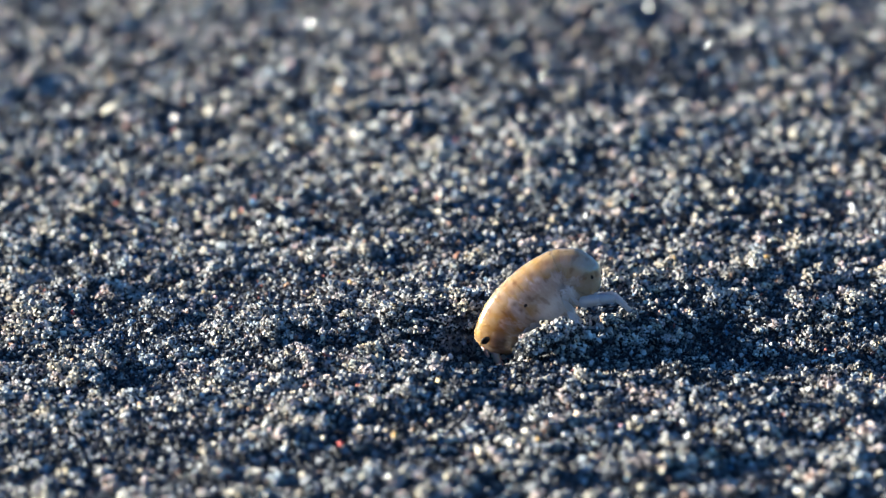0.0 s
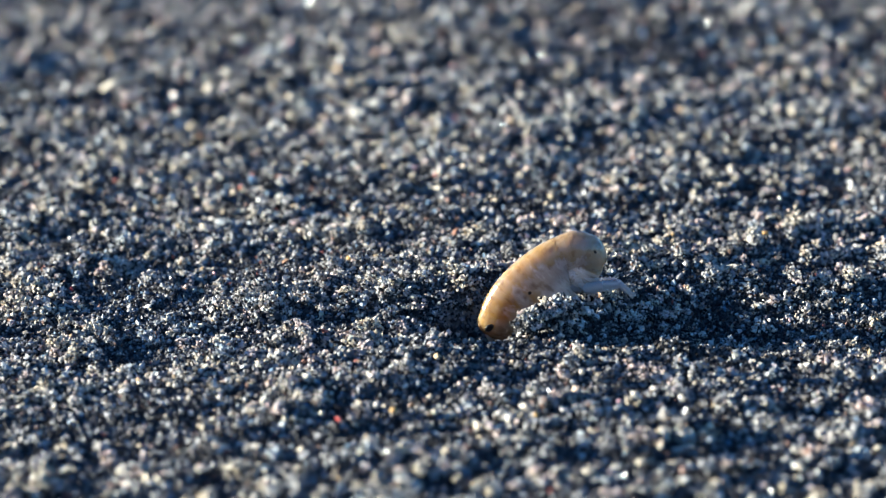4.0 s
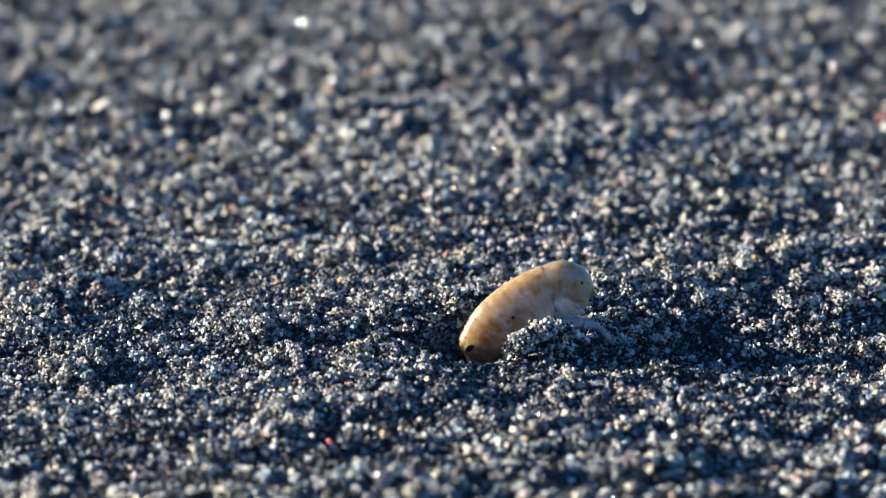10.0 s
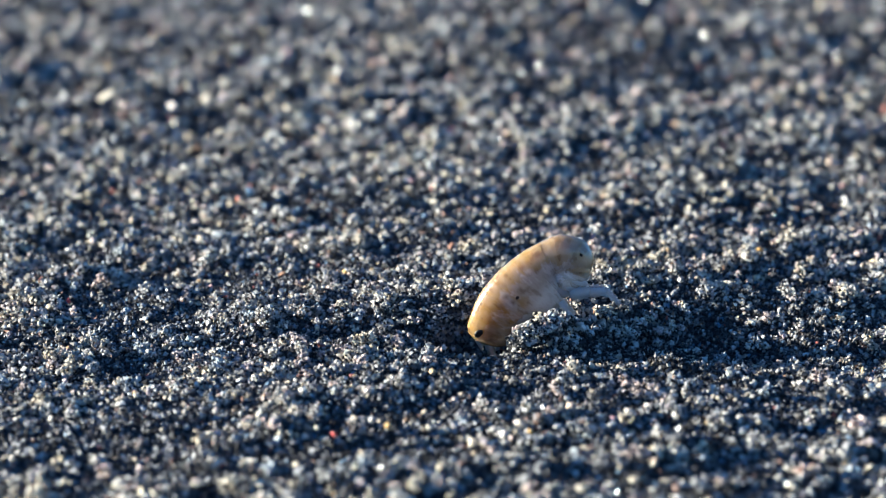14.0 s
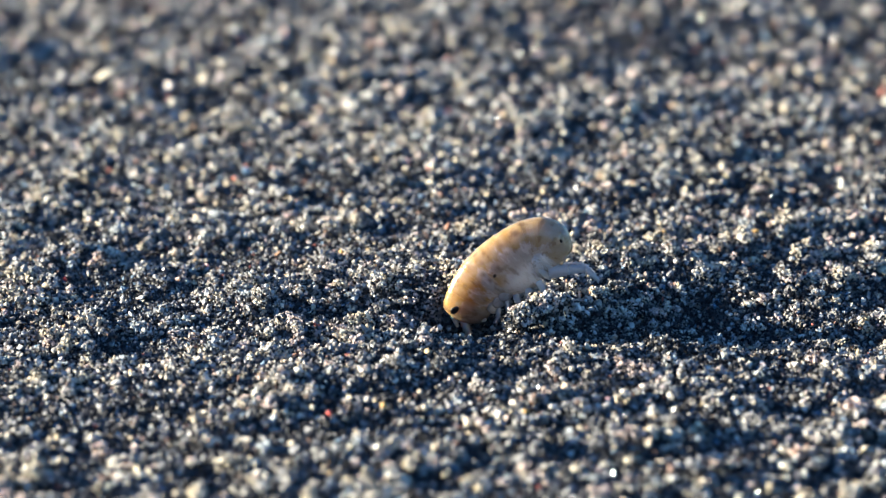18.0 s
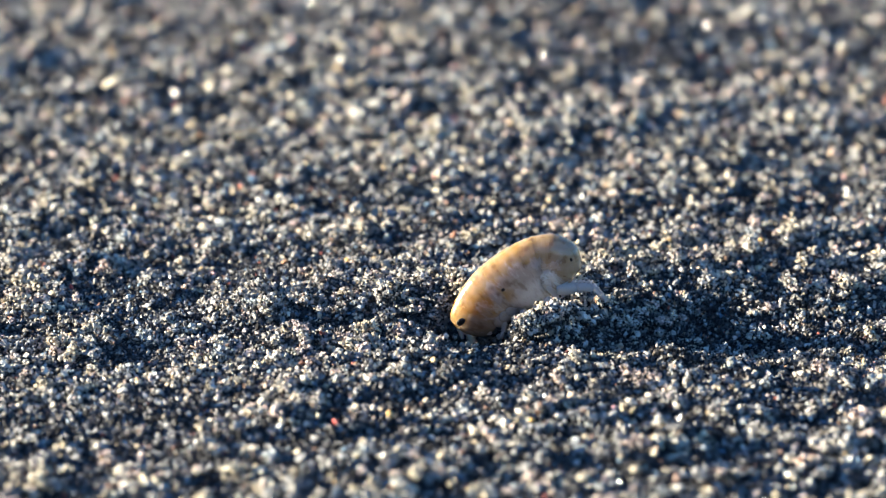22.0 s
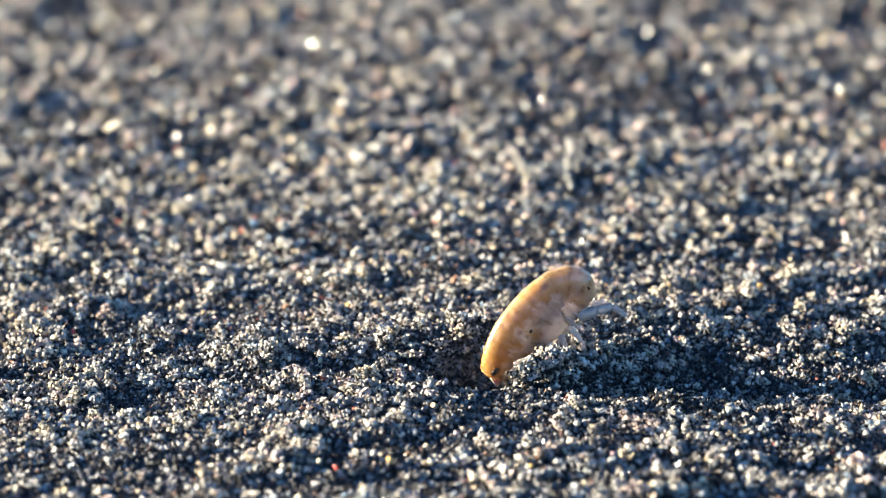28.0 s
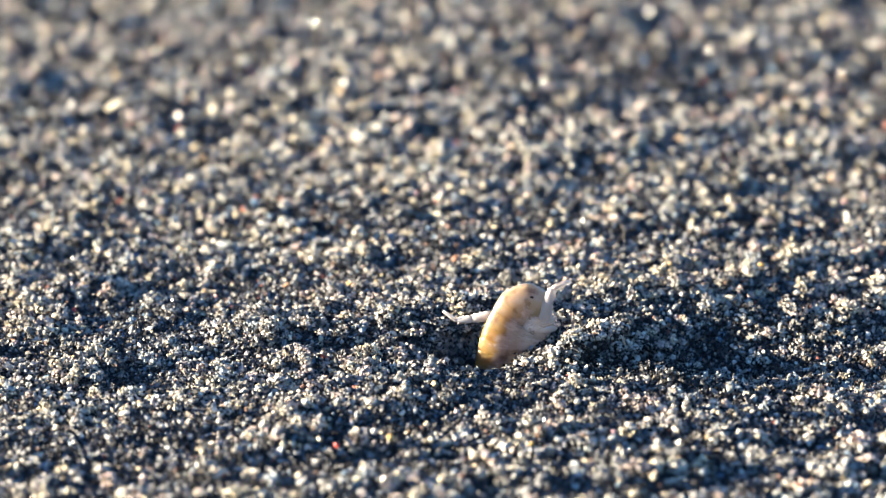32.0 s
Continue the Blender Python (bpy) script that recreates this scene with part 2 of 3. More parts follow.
def part(name, bm, mat, parent=None, label="", smooth=True, start=None):
    """One mesh under a thing or a part. start: how far along the hopper its skin begins, in millimetres."""
    me = bpy.data.meshes.new(name)
    bmesh.ops.recalc_face_normals(bm, faces=bm.faces)
    bm.to_mesh(me)
    bm.free()
    me.materials.append(mat)
    if smooth:
        me.shade_smooth()
    if start is not None:
        places = np.array([v.co for v in me.vertices])
        places = places / MM
        places[:, 0] += start
        places[:, 2] /= np.interp(places[:, 0], np.cumsum([0] + LONG), DEEP)
        me.attributes.new("skin", "FLOAT_VECTOR", "POINT").data.foreach_set("vector", places.astype(np.float32).ravel())
    ob = new(name, me)
    ob.parent = parent
    return tagged(ob, label)


# ---- the sand: its surface, in millimetres ----
TABLE = np.random.RandomState(7).rand(6, 256, 256) * 2 - 1


def field(x, y, layer):
    """Smooth random heights between -1 and 1 on a unit lattice."""
    i, j = np.floor(x).astype(int), np.floor(y).astype(int)
    u, v = x - i, y - j
    u, v = u * u * (3 - 2 * u), v * v * (3 - 2 * v)
    t = TABLE[layer]
    a, b, c, d = t[i % 256, j % 256], t[(i + 1) % 256, j % 256], t[i % 256, (j + 1) % 256], t[(i + 1) % 256, (j + 1) % 256]
    return (a * (1 - u) + b * u) * (1 - v) + (c * (1 - u) + d * u) * v


def bump_at(x, y, x0, y0, rx, ry, high, power=2.0):
    return high * np.exp(-(((x - x0) / rx) ** 2 + ((y - y0) / ry) ** 2) ** (power / 2))


def clumps(x, y):
    """Small heaps of grains that cling together."""
    heap = np.maximum(0, field(x / 1.5 + 9, y / 1.3 + 5, 2) * 0.65 + field(x / 0.8 + 3, y / 0.7 + 7, 3) * 0.45 - 0.08)
    patch = 0.7 + 0.65 * field(x / 6.0 + 17, y / 4.0 + 2, 4)
    return heap * patch


# raised crest of thrown-up sand that runs from before the hopper to behind its tail: across, away, height
CREST = ((5.4, -4.7, 0.0), (6.5, -4.0, 0.1), (7.6, -3.1, 0.1), (8.9, -2.4, 0.3), (10.3, -1.7, 0.7), (11.6, -0.6, 0.9), (12.8, 1.0, 1.0), (13.5, 3.5, 0.8))
# small pale heaps that stand out: across, away, width, height
HEAPS = ((36.9, 12.1, 0.9, 1.5), (7.4, -21.9, 1.5, 1.0), (5.9, -32.1, 2.0, 1.0), (14.0, -32.1, 1.8, 0.9), (-1.2, 24.9, 2.0, 0.9), (-7.3, 18.6, 2.2, 0.9),
         (-11.0, 8.2, 1.8, 0.9), (-16.1, 2.4, 1.6, 0.8), (20.5, 12.5, 2.2, 1.1), (14.0, 11.5, 1.8, 0.9), (26.0, 16.5, 2.0, 0.9), (-29.0, -3.0, 1.8, 0.9),
         (-33.0, 16.0, 2.2, 1.0), (-5.0, -16.0, 1.8, 0.8), (33.0, 8.0, 2.5, 0.9), (-9.0, 3.0, 1.2, 0.9), (-2.6, 5.8, 1.6, 0.5), (0.6, 6.6, 1.5, 0.4), (-5.6, 5.0, 1.3, 0.5), (-5.5, -3.0, 1.4, 0.6))


def hollow(x, y):
    """The sand slopes down to the burrow's mouth from the sunny side."""
    return np.clip((x + 6.8) / 7.0, 0, 1) * np.clip((5.5 - x) / 3.0, 0, 1) * np.exp(-((y - 1.2) / 2.0) ** 2)


def trodden(x, y):
    """Where the hopper's own side has pressed the sand down, under the loose heaps."""
    return bump_at(x, y, 5.8, -0.9, 2.5, 3.6, 0.95, 4.0)


def surface(x, y):
    z = 0.36 * field(x / 12.0, y / 8.0, 0) + 0.36 * field(x / 4.4 + 40, y / 3.2, 1) + 1.15 * clumps(x, y) - 0.35
    z = z * (1 - bump_at(x, y, 2.5, -1.0, 5.0, 4.5, 0.55))
    z = z * (1 - bump_at(x, y, 18.0, 4.5, 7.5, 6.0, 0.6))
    rough = 0.95 + 0.95 * field(x / 0.95 + 31, y / 0.8 + 11, 5)
    for x0, y0, high in CREST:
        z = z + bump_at(x, y, x0, y0, 1.05, 1.15, high * 1.15) * rough
    for x0, y0, wide, high in HEAPS:
        z = z + bump_at(x, y, x0, y0, wide, wide * 0.8, high)
    z = z + bump_at(x, y, 2.5, 8.0, 7.5, 2.2, 1.0)                # the bank behind
    z = z * (1 - trodden(x, y)) - 1.7 * trodden(x, y) - 2.2 * hollow(x, y)
    z = z + bump_at(x, y, 21.0, 1.8, 8.5, 5.0, -1.9, 3.0) + bump_at(x, y, 30.0, -0.5, 15.0, 6.0, -1.8, 2.0)       # a shallow trough beyond the tail
    z = z + bump_at(x, y, 1.9, -0.4, 3.1, 4.3, -4.8, 4.0)         # the burrow's mouth
    return z - 0.045 * (np.sqrt((x - 5.0) ** 2 + 49) - 7.0) * np.exp(-(x / 90.0) ** 2)


def ground():
    def steps(lo, hi, step):
        core = np.arange(lo, hi + step / 2, step)
        out = step * 1.35 ** np.arange(1, 40)
        out = np.cumsum(out)
        out = out[out < 4.0e5]
        return np.concatenate([lo - out[::-1], core, hi + out])
    xs, ys = steps(-56, 56, 0.6), steps(-48, 130, 0.6)
    gx, gy = np.meshgrid(xs, ys)
    near = np.clip(1.6 - np.hypot(gx, (gy - 35) * 0.8) / 300, 0, 1)
    gz = surface(gx, gy) * near - 0.22
    co = np.stack([gx, gy, gz], -1).reshape(-1, 3) * MM
    w, h = len(xs), len(ys)
    a = (np.arange(h - 1)[:, None] * w + np.arange(w - 1)[None]).ravel()
    faces = np.stack([a, a + 1, a + 1 + w, a + w], -1)
    me = mesh_of("ground", co, faces)
    me.materials.append(bed_mat)
    me.shade_smooth()
    return tagged(new("ground", me), "dark grey volcanic beach sand, loose and dry, with a small burrow", "sand", kind="structure")


def mesh_of(name, co, faces):
    me = bpy.data.meshes.new(name)
    me.vertices.add(len(co))
    me.vertices.foreach_set("co", co.astype(np.float32).ravel())
    n, k = faces.shape
    me.loops.add(n * k)
    me.loops.foreach_set("vertex_index", faces.astype(np.int32).ravel())
    me.polygons.add(n)
    me.polygons.foreach_set("loop_start", (np.arange(n) * k).astype(np.int32))
    me.update(calc_edges=True)
    return me


def solid(kind):
    bm = bmesh.new()
    if kind == "ico":
        bmesh.ops.create_icosphere(bm, subdivisions=1, radius=1)
    else:
        for v in ((1, 0, 0), (-1, 0, 0), (0, 1, 0), (0, -1, 0), (0, 0, 1), (0, 0, -1)):
            bm.verts.new(v)
        bmesh.ops.convex_hull(bm, input=bm.verts)
    bm.verts.index_update()
    co = np.array([v.co for v in bm.verts])
    faces = np.array([[v.index for v in f.verts] for f in bm.faces])
    bm.free()
    return co, faces


def turns(rng, n):
    q = rng.normal(size=(n, 4))
    q /= np.linalg.norm(q, axis=1)[:, None]
    w, x, y, z = q.T
    return np.stack([1 - 2 * (y * y + z * z), 2 * (x * y - z * w), 2 * (x * z + y * w), 2 * (x * y + z * w), 1 - 2 * (x * x + z * z), 2 * (y * z - x * w),
                     2 * (x * z - y * w), 2 * (y * z + x * w), 1 - 2 * (x * x + y * y)], -1).reshape(n, 3, 3)


def in_view(x, y, margin=3.0):
    return np.abs(x) < 37.5 + 0.102 * y + margin


def grains_at(rng, places, size, shape):
    """Angular grains of about that size at the given places: corners and faces."""
    n = len(places)
    co, faces = solid(shape)
    k = len(co)
    d = size * np.clip(np.exp(rng.normal(0, 0.36, n)), 0.45, 1.9)
    local = co[None] * rng.uniform(0.72, 1.24, (n, k, 1))
    local = local * (d[:, None] * 0.56 * np.exp(rng.normal(0, 0.28, (n, 3))))[:, None, :]
    local = np.einsum("nij,nkj->nki", turns(rng, n), local)
    return (local + places[:, None, :]).reshape(-1, 3), (faces[None] + (np.arange(n) * k)[:, None, None]).reshape(-1, 3)


def shaken(rng, lo, hi, step):
    gx, gy = np.meshgrid(np.arange(-60, 60, step), np.arange(lo, hi, step))
    x = gx.ravel() + rng.uniform(-0.6, 0.6, gx.size) * step
    y = gy.ravel() + rng.uniform(-0.6, 0.6, gx.size) * step
    keep = in_view(x, y)
    return x[keep], y[keep]


def dug_shade(x, y):
    """Sand thrown out of the burrow, whose shade is put into darker grains."""
    return bump_at(x, y, 16.0, -4.0, 13.0, 6.0, 1.0, 2.5)


def burrow_mouth(x, y):
    return bump_at(x, y, 2.7, -0.5, 2.7, 4.2, 1.0, 4.0)


def crumb_places(rng, lo, hi, step, big):
    """Where crumbs lie, and how large they are."""
    x, y = shaken(rng, lo, hi, step)
    chance = 0.62 + 0.75 * field(x / 4.6 + 13, y / 3.0 + 4, 4) + 0.35 * field(x / 13.0 + 3, y / 7.0 + 8, 2)
    chance = chance + bump_at(x, y, -3.0, 5.5, 6.0, 3.5, 0.5) + bump_at(x, y, 15.0, 7.0, 5.0, 3.5, 0.4)      # more where the hopper has kicked sand up
    keep = rng.rand(len(x)) < chance * (1 - 0.55 * dug_shade(x, y)) * (1 - burrow_mouth(x, y)) * (1 + 0.7 * hollow(x, y)) * (1 - trodden(x, y))
    x, y = x[keep], y[keep]
    return x, y, big * np.clip(np.exp(rng.normal(0, 0.36, len(x))), 0.45, 1.9)


def crumbs(rng, x, y, r, grain, base):
    """Grains that cling together in little crumbs, each with hollows and knobs: their places, and each one's crumb."""
    count = np.clip(6.5 * (r / grain) ** 2, 6, 120).astype(int)
    of = np.repeat(np.arange(len(x)), count)
    n = len(of)
    way = rng.normal(size=(n, 3))
    way[:, 2] = np.where(way[:, 2] < -0.25, -way[:, 2], way[:, 2])
    way /= np.linalg.norm(way, axis=1)[:, None]
    seed = rng.rand(len(x), 2) * 200
    knob = field(way[:, 0] * 1.4 + seed[of, 0], way[:, 1] * 1.4 + way[:, 2] + seed[of, 1], 5)
    out = r[of] * (0.74 + 0.55 * knob) * rng.uniform(0.75, 1.05, n)
    long = np.exp(rng.normal(0, 0.25, (len(x), 3)))
    at = way * out[:, None] * long[of] * np.array([1.0, 1.0, 0.85])
    return np.stack([x[of] + at[:, 0], y[of] + at[:, 1], base[of] + at[:, 2]], -1), of


def sand_grains():
    rng = np.random.RandomState(11)
    cos, fs, kinds, tones, base = [], [], [], [], 0

    def put(co, f, kind, tone):
        nonlocal base
        per, corners = len(f) // len(kind), len(co) // len(kind)
        cos.append(co)
        fs.append(f + base)
        kinds.append(np.repeat(kind, per).astype(np.int32))
        tones.append(np.repeat(tone, corners).astype(np.float32))
        base += len(co)

    # the floor of dark grains between the crumbs, with the gaps' shade in their colour: from, to, spacing, size, lift
    for lo, hi, step, size, lift in ((-20, 24, 0.20, 0.25, 0.16), (-48, -20, 0.31, 0.36, 0.2), (24, 55, 0.31, 0.36, 0.2), (55, 128, 0.43, 0.49, 0.25)):
        x, y = shaken(rng, lo, hi, step)
        z = surface(x, y) + rng.uniform(-0.5, 1.0, len(x)) * lift
        co, f = grains_at(rng, np.stack([x, y, z], -1), size, "octa")
        put(co, f, np.where(dug_shade(x, y) > rng.rand(len(x)), 2, 0), rng.rand(len(x)))
    # crumbs, pale partly for their sunlit tops: from, to, spacing, half their width, grain
    for lo, hi, step, big, grain in ((-20, 24, 1.32, 0.56, 0.20), (-20, 24, 0.85, 0.25, 0.18), (-48, -20, 1.30, 0.53, 0.28), (24, 55, 1.10, 0.42, 0.28), (55, 128, 1.15, 0.44, 0.37)):
        x, y, r = crumb_places(rng, lo, hi, step, big)
        places, of = crumbs(rng, x, y, r, grain, surface(x, y) + 0.40 * r)
        co, f = grains_at(rng, places, grain * 1.08, "octa")
        put(co, f, np.where(0.8 * dug_shade(x, y) > rng.rand(len(x)), 2, 1)[of], rng.rand(len(x))[of])
    # single coarser grains
    x, y = shaken(rng, -24, 30, 1.1)
    keep = rng.rand(len(x)) < 0.5 * (1 - burrow_mouth(x, y))
    x, y = x[keep], y[keep]
    co, f = grains_at(rng, np.stack([x, y, surface(x, y) + rng.uniform(0.1, 0.45, len(x))], -1), 0.30, "ico")
    put(co, f, np.ones(len(x)), rng.rand(len(x)))
    me = mesh_of("sand_grains", np.concatenate(cos) * MM, np.concatenate(fs))
    me.shade_flat()
    for mat in (sand_mat, pale_mat, shaded_mat):
        me.materials.append(mat)
    me.polygons.foreach_set("material_index", np.concatenate(kinds))
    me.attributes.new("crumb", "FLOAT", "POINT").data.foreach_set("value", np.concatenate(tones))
    return tagged(new("sand_grains", me), "loose black, grey, cream and rusty grains of volcanic sand", "sand", kind="stuff")


ground_ob = ground()
sand_grains()


# ---- single grains: those that catch the eye, and those round the burrow ----
def grain_mesh(rng, rough=0.3):
    co, faces = solid("ico")
    co = co * rng.uniform(1 - rough, 1 + rough, (len(co), 1)) * np.exp(rng.normal(0, 0.15, 3)) * 0.5 * MM
    me = mesh_of("sand_grain", co, faces)
    me.shade_flat()
    return me


def grain_color(name, color, rough=0.35):
    m, nodes, links, bsdf = material(name, color, rough)
    speck = nodes.new("ShaderNodeTexNoise")
    speck.inputs["Scale"].default_value = 4000
    bump = nodes.new("ShaderNodeBump")
    bump.inputs["Strength"].default_value, bump.inputs["Distance"].default_value = 0.3, 0.00004
    links.new(speck.outputs["Fac"], bump.inputs["Height"])
    links.new(bump.outputs[0], bsdf.inputs["Normal"])
    return m


COLORS = {
    "orange": grain_color("orange_grain", (0.62, 0.13, 0.03)), "red": grain_color("red_grain", (0.45, 0.06, 0.04)),
    "white": grain_color("white_grain", (0.42, 0.41, 0.38)), "cream": grain_color("cream_grain", (0.66, 0.54, 0.36)),
    "amber": grain_color("amber_grain", (0.60, 0.36, 0.10)), "rose": grain_color("rose_grain", (0.60, 0.34, 0.31)), "slate": grain_color("slate_flake", (0.10, 0.16, 0.24)),
}
def seat(x, y, lift):
    """Where the line of sight through the point x, y of the flat ground meets the sand, raised by lift."""
    back = (y + 335.7) / 122.0
    up = np.arange(4.0, -4.0, -0.04)
    meets = surface(x * (1 - up / 122.0), y - back * up) >= up
    z = float(up[np.argmax(meets)]) + lift
    return x * (1 - z / 122.0), y - back * z, z


# colour, across, away, size
MARKED = [
    ("orange", 18.1, 22.1, 0.75), ("rose", 13.2, 23.7, 0.8), ("white", -1.5, 44.5, 0.9), ("amber", 19.8, 20.0, 0.8),
    ("red", -36.9, 9.4, 0.7), ("white", -18.8, 6.1, 0.5), ("cream", -21.0, -2.2, 0.9), ("white", 9.8, -16.7, 0.9),
    ("red", -8.9, -24.2, 0.8), ("amber", -4.6, -22.6, 1.2), ("cream", -10.3, -22.9, 0.8), ("amber", 6.0, 55.0, 0.9),
    ("cream", 20.2, -27.1, 1.1), ("white", -29.5, -11.8, 0.7), ("cream", 10.6, -14.5, 1.0), ("red", -32.6, 7.5, 0.7),
    ("orange", 34.0, 24.0, 0.6), ("amber", 28.0, 20.0, 0.9), ("rose", 37.0, 38.0, 0.8), ("cream", 2.0, -26.0, 1.2), ("rose", -20.5, 11.0, 0.7),
    ("slate", -18.2, 37.5, 1.7), ("rose", -3.2, 40.1, 1.0), ("red", -14.9, 21.2, 0.7), ("amber", -8.9, 14.7, 0.8), ("orange", -19.3, 35.2, 0.7),
    ("white", -13.9, 31.6, 0.8), ("white", -9.1, 23.8, 0.7), ("white", -17.5, 18.9, 0.8), ("rose", 13.3, -21.3, 0.9), ("amber", 6.7, -23.8, 0.9), ("rose", -30.5, 92.1, 1.0),
    ("cream", -32.3, 87.8, 1.2),
]
rng = np.random.RandomState(23)
for color, x, y, size in MARKED:
    me = grain_mesh(rng)
    me.materials.append(COLORS[color])
    ob = new("sand_grain", me)
    ob.parent = ground_ob
    x, y, z = seat(x, y, 0.45 + 0.2 * size)
    ob.matrix_basis = pose(x * MM, y * MM, z * MM, *rng.uniform(0, 360, 3)) @ Matrix.Scale(size * 0.55, 4)
    tagged(ob, color + " grain among the dark sand")

# flat, clear crystals that throw the sun back
crystal = material("crystal", (0.62, 0.48, 0.34), 0.22, IOR=1.6)[0]
CRYSTALS = [(-14.7, 98.4, 0.42), (27.1, 88.6, 0.3), (40.4, 81.5, 0.28), (9.5, 77.4, 0.26), (5.3, 53.4, 0.2), (-1.5, 46.0, 0.2), (13.2, -36.8, 0.26),
            (-34.0, 62.0, 0.2), (24.0, -40.5, 0.24), (18.6, -22.8, 0.16), (14.5, -24.9, 0.16), (-17.0, -12.0, 0.14), (30.0, 30.0, 0.14)]
for x, y, size in CRYSTALS:
    at = Vector(seat(x, y, 0.75)) * MM
    half = (sun_way + (Vector((0.0004, -0.3357, 0.122)) - at).normalized()).normalized()
    co, faces = solid("ico")
    first = Vector(co[faces[0]].mean(0)).normalized()
    me = mesh_of("sand_grain", co * 0.55 * MM, faces)
    me.shade_flat()
    me.materials.append(crystal)
    ob = new("sand_grain", me)
    ob.parent = ground_ob
    ob.matrix_basis = Matrix.Translation(at) @ first.rotation_difference(half).to_matrix().to_4x4() @ Matrix.Scale(size, 4)
    tagged(ob, "clear glinting crystal grain among the dark sand")



def strand():
    """A pale dry fibre, bent, half sunk among the grains."""
    bm = bmesh.new()
    loops = []
    for n in range(17):
        t = n / 16
        x, y = -35.0 + 7.6 * t, 67.4 + 9.5 * t
        z = float(surface(np.array([x]), np.array([y]))[0]) + 0.55 + 1.3 * math.sin(math.pi * min(t * 1.6, 1))
        y = y - z * 2.75
        r = 0.30 * (1 - 0.45 * t) * (0.6 if n in (0, 16) else 1)
        loops.append([bm.verts.new((x * MM, (y + r * math.cos(f)) * MM, (z + r * math.sin(f)) * MM)) for f in [k * math.pi / 4 for k in range(8)]])
    for p, q in zip(loops, loops[1:]):
        for k in range(8):
            bm.faces.new((p[k], p[(k + 1) % 8], q[(k + 1) % 8], q[k]))
    bm.faces.new(loops[0])
    bm.faces.new(loops[-1])
    return tagged(part("dry_fibre", bm, grain_color("fibre_straw", (0.46, 0.40, 0.30), 0.6)), "pale straw-coloured dry fibre lying on dark sand", "fibre")


strand()
shapes = [grain_mesh(rng, 0.4) for _ in range(12)]
for me in shapes:
    me.materials.append(piece_mat)
crumb = None
for n in range(276):
    if n % 12 == 0:                                  # a crumb of grains that cling together on the crest
        k = rng.uniform(2.9, 5.9)
        p, q, u = CREST[int(k)], CREST[int(k) + 1], k % 1
        crumb = (p[0] + (q[0] - p[0]) * u + rng.normal(0, 0.5), p[1] + (q[1] - p[1]) * u + rng.normal(-0.3, 0.5), rng.uniform(0.35, 0.6))
    d = rng.normal(size=3)
    d = d / np.linalg.norm(d) * rng.rand() ** 0.4 * crumb[2]
    x, y = crumb[0] + d[0], crumb[1] + d[1]
    z = float(surface(np.array([crumb[0]]), np.array([crumb[1]]))[0]) + 0.1 + abs(d[2])
    ob = new("sand_grain", shapes[n % 12])
    ob.parent = ground_ob
    ob.matrix_basis = pose(x * MM, y * MM, z * MM, *rng.uniform(0, 360, 3)) @ Matrix.Scale(0.34 * math.exp(rng.normal(0, 0.3)), 4)


# ---- the sand hopper ----
# From head to tail, in millimetres: each ring's length, half its depth where it begins, and its bend from the ring before.
LONG = [1.39, 0.91, 0.96, 1.02, 1.07, 1.07, 1.07, 1.07, 1.07, 0.96, 0.86, 0.74]
DEEP = [1.92, 2.06, 2.17, 2.24, 2.25, 2.20, 2.10, 1.96, 1.84, 1.86, 1.83, 1.60, 1.05]
BEND = [0, 7.7, 6.2, 4.2, 2.1, 2.1, 3.6, 7.6, 20.0, 37.0, 47.0, 36.0]
EYE_AT, REAR_AT = (0, 0.10, 0.82), (10, 0.0, 0.93)     # ring, along it, up from its middle


def chain(flex):
    """The pose of each ring in the hopper's space; the tail is bent in by so many more degrees where it joins the body."""
    m, out = Matrix(), []
    for n in range(len(LONG)):
        m = m @ pose(0, 0, 0, 0, BEND[n] + (flex if n == 8 else 0), 0)
        out.append(m.copy())
        m = m @ Matrix.Translation((LONG[n] * MM, 0, 0))
    return out


REST = chain(0)


def spot(rings, at):
    return rings[at[0]] @ Vector((at[1] * MM, 0, at[2] * MM))


